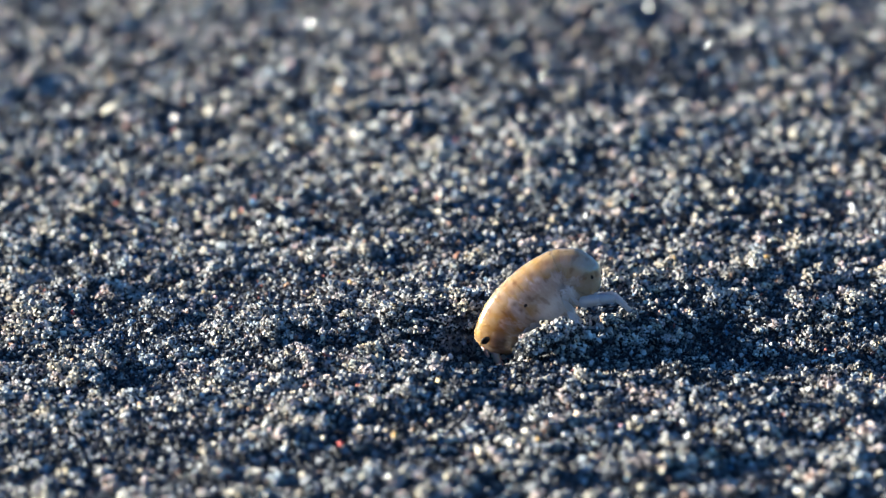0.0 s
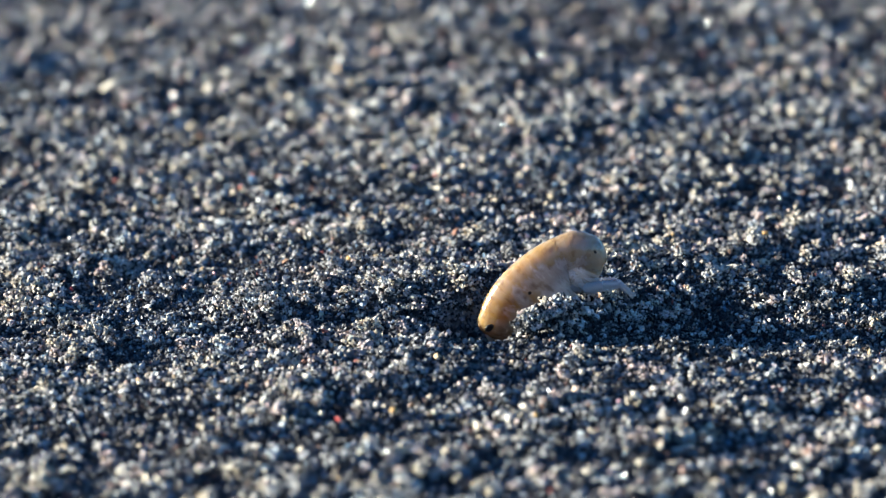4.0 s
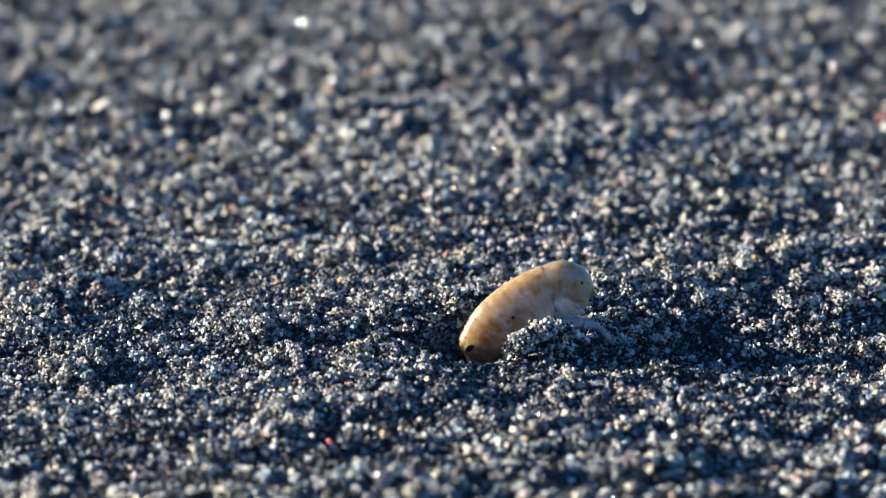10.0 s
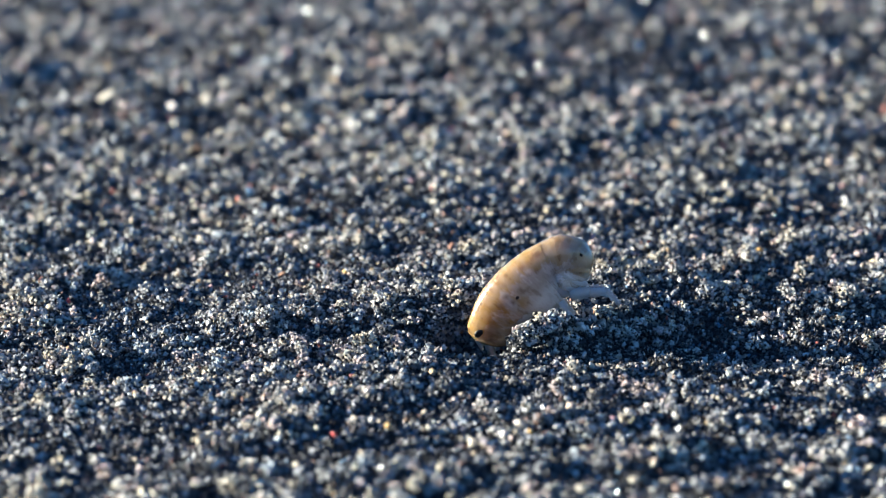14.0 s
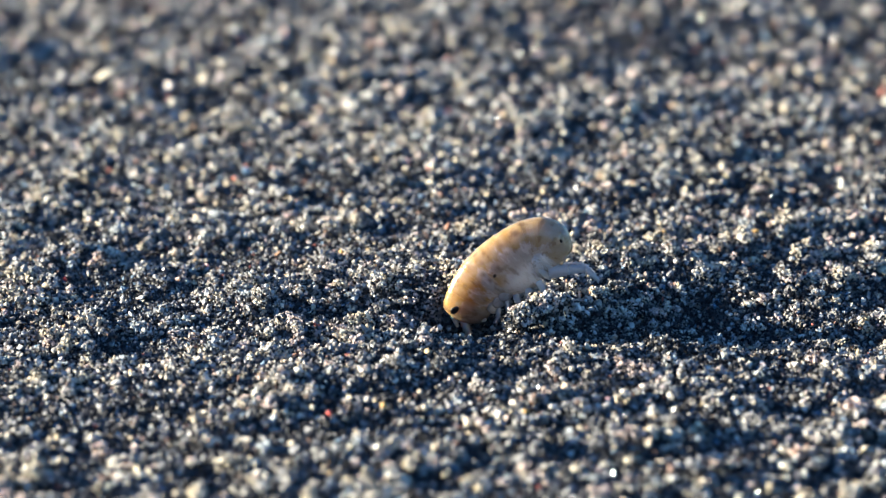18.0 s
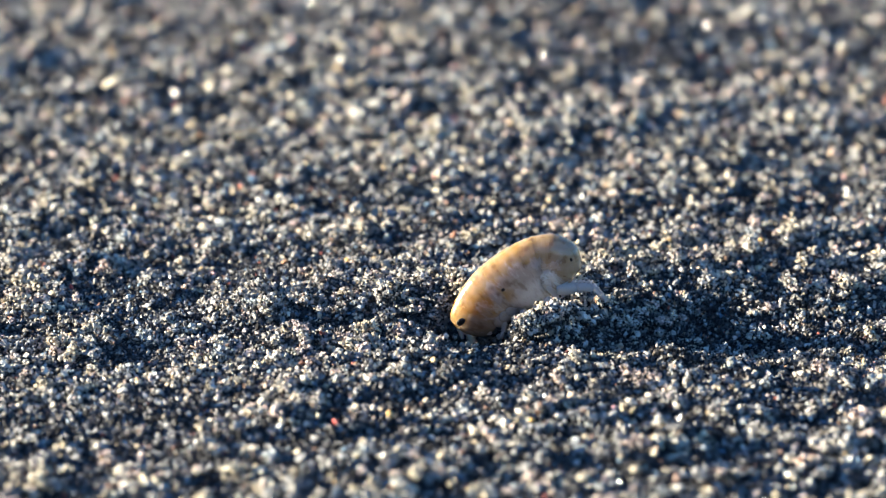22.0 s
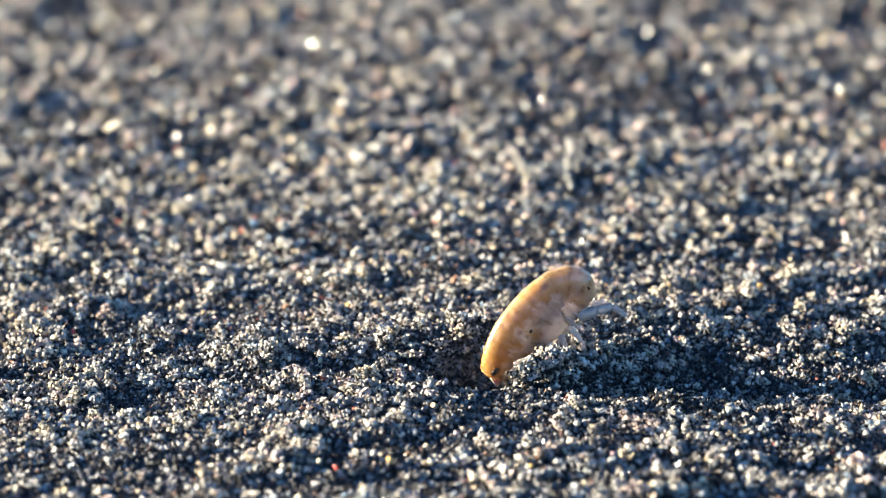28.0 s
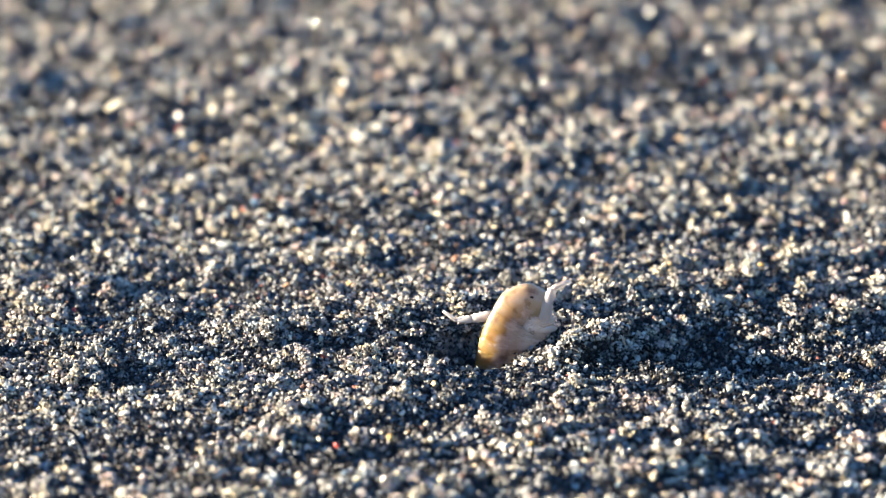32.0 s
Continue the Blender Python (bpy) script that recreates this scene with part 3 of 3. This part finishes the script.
def ring_loops(n):
    """The outlines of one ring of the body, from its front to its back, in its own space: each point's place, and how far along and how high on the body it is."""
    a, b = BEND[n] / 2, -(BEND[n + 1] / 2 if n + 1 < len(BEND) else 0)
    if n == 0:
        ts = [-0.64, -0.62, -0.56, -0.45, -0.25, 0.05, 0.3, 0.55, 0.8, 0.97]
    elif n == 8:
        ts = [-0.9, -0.8, -0.5, -0.2, 0.0, 0.1, 0.3, 0.5, 0.7, 0.9, 0.97]      # its front lies inside the ring before
    else:
        ts = [0.0, 0.06, 0.14, 0.3, 0.45, 0.6, 0.75, 0.88, 0.97]
    if n in (7, 11):
        ts.append(1.0)
    for t in ts:
        u = min(max(t, 0), 1)
        p0, p1, p2, p3 = DEEP[max(n - 1, 0)], DEEP[n], DEEP[n + 1], DEEP[min(n + 2, 12)]
        deep = p1 + 0.5 * u * (p2 - p0 + u * (2 * p0 - 5 * p1 + 4 * p2 - p3 + u * (3 * (p1 - p2) + p3 - p0)))
        if n == 0 and t < 0.2:
            deep = (deep + 0.5 * min(t, 0) * (p2 - p0)) * max(1 - ((0.2 - t) / 0.85) ** 2.4, 0.01) ** 0.45
        if n == 11:
            deep *= math.sqrt(max(1 - max(t - 0.2, 0) ** 2 / 0.9, 0.02))
        if n == 8 and t < 0:
            deep *= 0.985 * math.sqrt(max(1 - (t / 0.92) ** 2, 0.02))
        groove = 1 - (0.008 * max(0, 1 - t / 0.10) if n and n != 8 else 0)      # a faint crease between the rings
        tilt = radians(a + (b - a) * max(t, 0))
        room = 0.8 * LONG[n] / max(2 * math.tan(radians(max(a - b, 1)) / 2), 0.05)
        bulge = 1.8 * math.exp(-((sum(LONG[:n]) + t * LONG[n] - 6.8) / 2.4) ** 2)
        low = min(deep * 1.12 + bulge, room) if n < 8 else deep * 1.05
        loop = []
        for k in range(36):
            f = 2 * math.pi * k / 36
            y, z = math.sin(f), math.cos(f)
            z = z * (deep if z > 0 else low) * groove
            y = y * deep * 0.56 * groove * (1.0 if z > 0 else 1 - 0.25 * (z / max(low, 0.1)) ** 2)
            loop.append((Vector(((t * LONG[n] - math.sin(tilt) * z) * MM, y * MM, math.cos(tilt) * z * MM)), (sum(LONG[:n]) + t * LONG[n], y, z / DEEP[n])))
        yield loop


def body_mesh(first, last):
    """The rings from first to last in one closed skin, in the space of the first."""
    bm = bmesh.new()
    layer = bm.verts.layers.float_vector.new("skin")
    home = REST[first].inverted()
    rows = []
    for n in range(first, last + 1):
        for loop in ring_loops(n):
            row = []
            for co, at in loop:
                v = bm.verts.new(home @ REST[n] @ co)
                v[layer] = at
                row.append(v)
            rows.append(row)
    for p, q in zip(rows, rows[1:]):
        for k in range(36):
            bm.faces.new((p[k], p[(k + 1) % 36], q[(k + 1) % 36], q[k]))
    bm.faces.new(rows[0])
    bm.faces.new(rows[-1])
    return bm


def blob(size, at=(0, 0, 0), turn=(0, 0, 0), bm=None, detail=3):
    bm = bm or bmesh.new()
    m = pose(*(c * MM for c in at), *turn) @ Matrix.Diagonal((*(s * MM for s in size), 1))
    bmesh.ops.create_icosphere(bm, subdivisions=detail, radius=1, matrix=m)
    return bm


def tail_mesh():
    """The curled tail in one skin with the soft swimmerets folded under it."""
    bm = body_mesh(8, 11)
    tree = KDTree(len(bm.verts))
    layer = bm.verts.layers.float_vector["skin"]
    tones = []
    for v in bm.verts:
        tree.insert(v.co, len(tones))
        tones.append(v[layer].copy())
    tree.balance()
    blob((2.45, 0.86, 1.75), (0.95, 0, -1.72), (0, -28, 0), bm, 4)
    for x, z, size, tilt in ((0.45, -2.35, (0.46, 0.24, 1.20), -22), (1.30, -2.10, (0.42, 0.24, 1.05), -38), (2.05, -1.70, (0.36, 0.22, 0.85), -52)):
        for side in (-1, 1):
            blob(size, (x, side * 0.70, z), (side * -8, tilt, 0), bm)
    rough = bpy.data.meshes.new("tail")
    bm.to_mesh(rough)
    bm.free()
    shape = bpy.data.objects.new("tail", rough)
    scene.collection.objects.link(shape)
    joined = shape.modifiers.new("joined", "REMESH")
    joined.mode, joined.voxel_size = "VOXEL", 0.11 * MM
    soft = shape.modifiers.new("soft", "SMOOTH")
    soft.factor, soft.iterations = 0.5, 4
    done = bpy.data.meshes.new_from_object(shape.evaluated_get(bpy.context.evaluated_depsgraph_get()))
    bpy.data.objects.remove(shape)
    bm = bmesh.new()
    bm.from_mesh(done)
    layer = bm.verts.layers.float_vector.new("skin")
    for v in bm.verts:
        at, which, away = tree.find(v.co)
        along, side, high = tones[which]
        v[layer] = (along, side, high - 2.0 * max(away / MM - 0.15, 0))
    return bm


def limb_piece(a, b, ra, rb, flat=0.6, bristles=0):
    """A tapered, slightly swollen joint from a to b, in millimetres."""
    bm = bmesh.new()
    a, b = Vector(a), Vector(b)
    m = Matrix.Translation(a) @ (b - a).to_track_quat("X", "Z").to_matrix().to_4x4()
    long = (b - a).length
    loops = []
    for t in (0, 0.08, 0.3, 0.6, 0.88, 1.0):
        r = (ra * (1 - t) + rb * t) * (0.8 if t in (0, 1.0) else 1.0 + 0.10 * math.sin(math.pi * t))
        loops.append([bm.verts.new((m @ Vector((t * long, r * flat * math.cos(f), r * math.sin(f)))) * MM) for f in [k * math.pi / 5 for k in range(10)]])
    for p, q in zip(loops, loops[1:]):
        for k in range(10):
            bm.faces.new((p[k], p[(k + 1) % 10], q[(k + 1) % 10], q[k]))
    bm.faces.new(loops[0])
    bm.faces.new(loops[-1])
    for n in range(bristles):
        p, q = loops[1 + n // 2 % 4], loops[2 + n // 2 % 4]
        k = 2 if n % 2 else 7
        tip = (p[k].co + q[k].co) / 2 + (m.to_3x3() @ Vector((0.22, 0.0, 0.14 if n % 2 else -0.14))) * MM
        top = bm.verts.new(tip)
        for u, v in ((p[k], q[k]), (q[k], q[(k + 1) % 10]), (q[(k + 1) % 10], p[(k + 1) % 10])):
            bm.faces.new((u, v, top))
    return bm


hopper = tagged(new("sand_hopper"), "small amber sand hopper digging head first into dark sand", "sand hopper")
trunk = part("body", body_mesh(0, 7), skin, hopper, "amber translucent body, milky along the flank")
tail = part("tail", tail_mesh(), skin, hopper, "amber translucent tail, curled under")


def on_ring(name, bm, mat, n, label="", flesh=False):
    """A piece given in the space of ring n, fixed to the body or to the tail."""
    bm.transform((REST[8].inverted() if n >= 8 else Matrix()) @ REST[n])
    return part(name, bm, mat, tail if n >= 8 else trunk, label, start=sum(LONG[:n]) if flesh else None)


for side in (-1, 1):
    on_ring("eye", blob((0.46, 0.17, 0.42), (EYE_AT[1], side * 0.93, EYE_AT[2]), (side * -24, 22, side * 10)), eye_black, 0, "black oval eye")
    on_ring("mark", blob((0.17, 0.07, 0.16), (REAR_AT[1], side * 0.88, REAR_AT[2]), (side * -38, 0, 0)), spot_brown, 10, "small dark spot")
    on_ring("mark", blob((0.17, 0.07, 0.14), (0.3, side * 1.25, -0.25), (side * 4, 0, 0)), spot_brown, 4, "small dark spot")
    for n in range(1, 8):                            # side plates, hanging from the first seven rings
        deep = (DEEP[n] + DEEP[n + 1]) / 2
        plate = blob((LONG[n] * 0.66, 0.09, deep * 0.30), (LONG[n] * 0.45, side * deep * 0.27, -deep * 1.02), (side * -24, -6, 0))
        on_ring("side_plate", plate, belly_skin, n, "milky translucent side plate", True)
    # feelers and mouthparts
    on_ring("feeler", limb_piece((-0.55, side * 0.35, 0.75), (-1.35, side * 0.48, -0.05), 0.26, 0.14, 0.8), mouth_skin, 0, "rosy stout feeler")
    on_ring("feeler", limb_piece((-0.65, side * 0.32, -0.25), (-1.75, side * 0.55, -1.35), 0.32, 0.20, 0.8, 6), mouth_skin, 0, "rosy stout feeler")
    on_ring("jaw", blob((0.34, 0.24, 0.5), (-0.62, side * 0.28, 0.05), (0, 25, 0)), mouth_skin, 0, "rosy mouthpart")
    on_ring("jaw", blob((0.3, 0.2, 0.55), (0.15, side * 0.34, -1.55), (0, 10, 0)), mouth_skin, 0, "rosy mouthpart")

# legs: each one's host ring, side, its joints along and up in the ring's space, and thickness
LEGS = [
    (7, -1, [(0.2, -0.9), (0.9, -3.3), (2.4, -4.1), (3.6, -4.8), (3.9, -6.4)], 1.3, 0.42),
    (7, 1, [(0.2, -0.9), (0.8, -3.3), (2.2, -4.3), (3.3, -5.1), (3.5, -6.5)], 1.15, 0.42),
    (6, -1, [(0.4, -1.2), (0.5, -3.4), (0.3, -4.4), (0.1, -5.2), (-0.3, -6.0)], 0.9, 0.20),
    (6, 1, [(0.4, -1.2), (0.5, -3.4), (0.4, -4.4), (0.2, -5.3), (-0.2, -6.1)], 0.9, 0.20),
    (5, -1, [(0.4, -1.4), (0.3, -3.3), (-0.3, -4.2), (-0.5, -5.0), (-0.9, -5.7)], 0.8, 0.20),
    (5, 1, [(0.4, -1.4), (0.3, -3.3), (-0.2, -4.3), (-0.4, -5.1), (-0.8, -5.8)], 0.8, 0.20),
    (4, -1, [(0.4, -1.5), (0.1, -2.9), (-0.4, -3.8), (-0.9, -4.4)], 0.7, 0.25),
    (4, 1, [(0.4, -1.5), (0.1, -2.9), (-0.4, -3.8), (-0.9, -4.4)], 0.7, 0.25),
    (3, -1, [(0.4, -1.5), (0.1, -2.7), (-0.5, -3.5), (-1.2, -3.8)], 0.55, 0.25),
    (3, 1, [(0.4, -1.5), (0.1, -2.7), (-0.5, -3.5), (-1.2, -3.8)], 0.55, 0.25),
    (2, -1, [(0.4, -1.5), (0.0, -2.5), (-0.8, -3.0), (-1.3, -3.1)], 0.45, 0.25),
    (2, 1, [(0.4, -1.5), (0.0, -2.5), (-0.8, -3.0), (-1.3, -3.1)], 0.45, 0.25),
]
PIECES = ["thigh", "shank", "shin", "claw"]
legs = []
for host, side, joints, thick, out in LEGS:
    leg = tagged(new("leg"), "milky translucent jointed leg")
    leg.parent = hopper
    hip = joints[0]
    for n, (a, b) in enumerate(zip(joints, joints[1:])):
        ya, yb = side * (out + 0.18 * n), side * (out + 0.18 * (n + 1))
        ra, rb = thick * (0.47 - 0.09 * n), thick * (0.40 - 0.09 * n)
        if n == 0:
            middle, long = ((b[0] - hip[0]) / 2, (ya + yb) / 2, (b[1] - hip[1]) / 2), math.hypot(b[0] - hip[0], b[1] - hip[1])
            part("thigh", blob((long * 0.58, 0.22, min(thick, 1.0) * 0.92), middle, (0, -math.degrees(math.atan2(b[1] - hip[1], b[0] - hip[0])), 0)), pale_skin, leg, start=sum(LONG[:host]) + hip[0])
            continue
        part(PIECES[n], limb_piece((a[0] - hip[0], ya, a[1] - hip[1]), (b[0] - hip[0], yb, b[1] - hip[1]), ra, max(rb, 0.07), 0.85 if thick > 1 else 0.6, 8), limb_skin, leg)
    legs.append((leg, host, hip, math.degrees(math.atan2(joints[-2][1] - hip[1], joints[-2][0] - hip[0]))))

# swimmerets under the tail and the forked tail tip
for x, z, size, tilt in ((0.75, -3.1, (0.30, 0.16, 0.85), -30), (1.55, -2.7, (0.28, 0.15, 0.80), -44)):
    for side in (-1, 1):
        on_ring("swimmeret", blob(size, (x, side * 0.66, z), (side * -14, tilt, 0)), limb_skin, 8, "milky translucent swimmeret")
for side in (-1, 1):
    on_ring("tail_fork", limb_piece((0.35, side * 0.25, -0.1), (0.7, side * 0.35, -0.4), 0.24, 0.12), limb_skin, 11, "milky translucent tail fork")
    on_ring("tail_fork", limb_piece((0.15, side * 0.32, -0.3), (0.45, side * 0.42, -0.75), 0.22, 0.10), limb_skin, 11, "milky translucent tail fork")

# ---- how it moves: seconds, then the eye and the dark mark near the tail, across and up, in millimetres ----
MOVES = [
    (0, 2.99, -0.75, 11.65, 4.6), (0.5, 3.65, -1, 11.87, 4.91), (1, 3.28, -1.01, 11.52, 5.21), (1.5, 3.38, -1.35, 11.76, 4.66),
    (2, 3.52, -1.55, 11.51, 5.02), (2.5, 2.71, -1.51, 12.03, 4.47), (3, 2.28, -0.61, 11.9, 4.43), (3.5, 2.73, -1.68, 12.26, 4.48),
    (5.5, 4.37, -1.88, 11.57, 4.95), (6, 4.87, -0.91, 12.11, 5.44), (6.5, 3.57, -0.82, 11.65, 5.75), (7, 3.29, -0.95, 11.79, 5.58),
    (7.5, 3.73, -1.13, 11.83, 6.82), (8, 3.06, -1.79, 11.25, 5.98), (8.5, 3.08, -1.97, 10.98, 6.17), (9, 2.43, -2.29, 11.8, 4.61),
    (9.5, 1.83, -1.39, 11.98, 4.75), (10, 2.41, -1.68, 11.91, 4.14), (10.5, 1.45, -1.31, 11.08, 4.34), (11, 1.34, -1.18, 11.23, 4.51),
    (11.5, 1.05, -0.99, 11.13, 4.03), (12, 1.99, -0.82, 11.52, 4.99), (12.5, 2.42, -0.84, 11.66, 5.39), (13, 2.79, -1.16, 11.78, 5.21),
    (13.5, 3.13, -1.33, 11.55, 5.68), (14, 2.82, -1.05, 11.46, 5.97), (14.5, 2.34, -0.99, 11.31, 6.12), (16.5, 1.44, -0.44, 11.46, 4.4),
    (17, 0.86, -0.5, 10.42, 4.83), (17.5, 1.15, -0.62, 10.45, 5.11), (18, 1.12, -0.72, 10.08, 5.5), (18.5, 1.76, -0.68, 9.98, 6.96),
    (19, 1.84, -0.78, 9.87, 7.22), (19.5, 2.1, -0.9, 10.39, 6.73), (20, 1.4, -1.37, 10.83, 4.13), (20.5, 1.14, -1.21, 10.19, 4.75),
    (21, 0.93, -1.05, 10.35, 4.84), (21.5, 1.08, -1.05, 10.4, 4.74), (22, 1.14, -1.02, 10.43, 4.61), (22.5, 1.16, -1.11, 10.41, 4.68),
    (23, 1.34, -1.26, 10.52, 5.03), (23.5, 1.22, -0.74, 10.7, 4.45), (24, 1.65, -0.74, 10.89, 4.83), (24.5, 1.39, -0.62, 10.64, 5.19),
    (25, 2.11, -0.59, 11.0, 5.41), (25.5, 2.2, -0.75, 10.96, 5.39), (27.5, 2.96, -1.12, 11.27, 6.19), (28, 3.89, -1.01, 12.16, 5.73),
]
# the dive: seconds, the tail's mark across and up, then turn, pitch, roll and the bend of the tail in degrees
DIVE = [
    (28.2, 11.4, 5.4, 0, 58, 32, -1), (28.4, 10.3, 6.0, -2, 83.7, 28, -6), (28.8, 8.72, 3.49, -5, 94, 11, 2), (29, 7.27, 2.19, -4, 104, 2, 2),
    (29.4, 5.95, 0.5, -3, 109, 0, -4), (29.7, 6.7, 0.8, -3, 104, -3, -5), (30, 6.33, 0.64, -4, 100, -7, -6), (30.3, 6.0, -0.2, -4, 99, -8, -9),
    (30.6, 5.9, 1.0, -3, 98, -9, -14), (31, 5.83, 1.01, -3, 97.7, -9, -16), (31.3, 6.0, 1.6, -2, 99, -8, -16), (31.6, 6.55, 2.37, -2, 100.7, -7, -15),
    (32, 7.07, 3.41, 0, 103.4, -1, -12),
]
MARK_Y = 1.5              # how far away the side that faces the open lies
# seconds, its roll in degrees
LEANS = [(0, 0), (1.5, 8), (2, 13), (2.5, 8), (3, 0), (5.5, 6), (7, 0), (27, 0), (27.5, 8), (28, 20)]
# seconds, and how far the hindmost legs are swung back as it digs, in degrees
STRIDE = [(0, 4), (3, 4), (6, 4), (8, -3), (12, -6), (14, 0), (17, 4), (20, 6), (25, 2), (28, 2)]
# seconds, and the angles at which the two hindmost legs are flung out as it dives
FLUNG = [(28.5, 2, -8), (28.7, 5, 0), (29, 25, 75), (29.2, 60, 130), (29.5, 75, 158), (29.7, 55, 150), (30, 50, 120), (30.3, 60, 130), (30.5, 40, 140),
         (30.7, 60, 120), (31, 30, 115), (31.2, 20, 140), (31.5, 60, 170), (31.7, 40, 160), (32, 55, 175)]


def between(rows, t, column):
    return float(np.interp(t, [row[0] for row in rows], [row[column] for row in rows]))


def mark_of(r):
    return r[REAR_AT[0]] @ Vector((REAR_AT[1] * MM, -0.88 * MM, REAR_AT[2] * MM))


def fitted(t_now, ex, ez, rx, rz):
    """The poses of the rings and of the whole that bring the eye and the tail's mark to their places."""
    want, lo, hi = math.hypot(rx - ex, rz - ez) * MM, -14.0, 12.0
    for _ in range(24):
        flex = (lo + hi) / 2
        r = chain(flex)
        if (spot(r, REAR_AT) - spot(r, EYE_AT)).length > want:
            lo = flex
        else:
            hi = flex
    e, t = spot(r, EYE_AT), spot(r, REAR_AT)
    turn = math.atan2(rz - ez, rx - ex) - math.atan2(t.z - e.z, t.x - e.x)
    m = Matrix.Rotation(-turn, 4, "Y") @ Matrix.Rotation(radians(between(LEANS, t_now, 1)), 4, "X")
    held = 0.5 * (t + e)
    held.y = -0.9 * MM
    goal = Vector(((rx + ex) / 2 * MM, MARK_Y * MM, (rz + ez) / 2 * MM))
    return r, Matrix.Translation(goal - m @ held) @ m


def diving(rx, rz, yaw, pitch, roll, flex):
    r = chain(flex)
    m = Matrix.Rotation(radians(yaw), 4, "Z") @ Matrix.Rotation(-radians(pitch), 4, "Y") @ Matrix.Rotation(radians(roll), 4, "X")
    return r, Matrix.Translation(Vector((rx * MM, MARK_Y * MM, rz * MM)) - m @ mark_of(r)) @ m


def pushed_heap(seed, size, shaded_share):
    """A loose heap of crumbs on the brink of the burrow, which the diving hopper shoves aside."""
    r = np.random.RandomState(seed)

    def scattered(n):
        a, d = r.uniform(0, 2 * math.pi, n), np.sqrt(r.rand(n))
        x, y = 3.0 * size * d * np.cos(a), 1.5 * math.sqrt(size) * d * np.sin(a)
        return x, y, 1.05 * np.exp(-(d / 0.62) ** 2) * (0.7 + 0.7 * field(x / 0.9 + 5, y / 0.7 + 8, 3))

    x, y, z = scattered(int(1100 * size))                      # its dark core, shade between the crumbs put into its colour
    core, f = grains_at(r, np.stack([x, y, z - r.uniform(0.0, 0.4, len(x))], -1), 0.25, "octa")
    x, y, z = scattered(int(62 * size))
    wide = 0.40 * np.clip(np.exp(r.normal(0, 0.35, len(x))), 0.5, 1.7)
    places, of = crumbs(r, x, y, wide, 0.19, z + 0.3 * wide)
    outer, g = grains_at(r, places, 0.2, "octa")
    me = mesh_of("sand_heap", np.concatenate([core, outer]) * MM, np.concatenate([f, g + len(core)]))
    me.shade_flat()
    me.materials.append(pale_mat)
    me.materials.append(shaded_mat)
    # this share of the crumbs has shade put into its colour
    kind = (r.rand(len(x)) < shaded_share)[of]
    me.polygons.foreach_set("material_index", np.concatenate([np.ones(len(f)), np.repeat(kind, len(g) // len(of))]).astype(np.int32))
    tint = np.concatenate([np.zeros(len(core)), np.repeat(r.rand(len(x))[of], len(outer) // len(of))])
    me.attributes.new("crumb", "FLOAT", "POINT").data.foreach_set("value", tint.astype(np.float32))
    return tagged(new("sand_heap", me), "small loose heap of pale sand on the brink of the burrow", "sand heap", kind="stuff")


heap, brink = pushed_heap(31, 1.0, 0.3), pushed_heap(37, 0.65, 0.4)


def motions():
    # the loose heap, shoved aside as it dives: seconds, across, away, up, turn
    pushed = ((0, 8.1, -2.6, 0.8, 33), (28.3, 8.1, -2.6, 0.8, 33), (28.8, 9.6, -3.3, 0.2, 30), (29.5, 11.0, -3.6, 0.3, 26),
              (30.2, 11.8, -3.6, 0.8, 22), (30.6, 12.0, -3.4, 1.4, 20), (31.2, 12.2, -3.3, 1.8, 20), (32, 12.3, -3.5, 1.7, 20))
    walk(heap, [(t, pose(x * MM, y * MM, z * MM, 0, -6, turn)) for t, x, y, z, turn in pushed])
    shoved = ((0, 7.1, -3.8, 0.4, 32), (28.3, 7.1, -3.8, 0.4, 32), (28.9, 7.6, -4.9, -0.6, 26), (29.6, 8.8, -5.4, -1.3, 20), (32, 8.8, -5.4, -1.3, 20))
    walk(brink, [(t, pose(x * MM, y * MM, z * MM, 0, -6, turn)) for t, x, y, z, turn in shoved])
    poses = [(row[0], *fitted(*row)) for row in MOVES] + [(row[0], *diving(*row[1:])) for row in DIVE]
    walk(hopper, [(t, m) for t, r, m in poses])
    chains = [(t, r) for t, r, m in poses]
    walk(tail, [(t, c[8]) for t, c in chains])
    for n, (leg, host, hip, rest) in enumerate(legs):
        rows = []
        for (t, c), (_, _, m) in zip(chains, poses):
            ahead = (m @ c[host]).to_3x3() @ Vector((1, 0, 0))
            swing = between(STRIDE, t, 1) if n < 2 else 0.0
            if n < 2 and t >= 28.4:
                swing = between(FLUNG, t, n + 1) - math.degrees(math.atan2(ahead.z, ahead.x)) - rest
            rows.append((t, c[host] @ pose(hip[0] * MM, 0, hip[1] * MM, 0, -swing, 0)))
        walk(leg, rows)


motions()
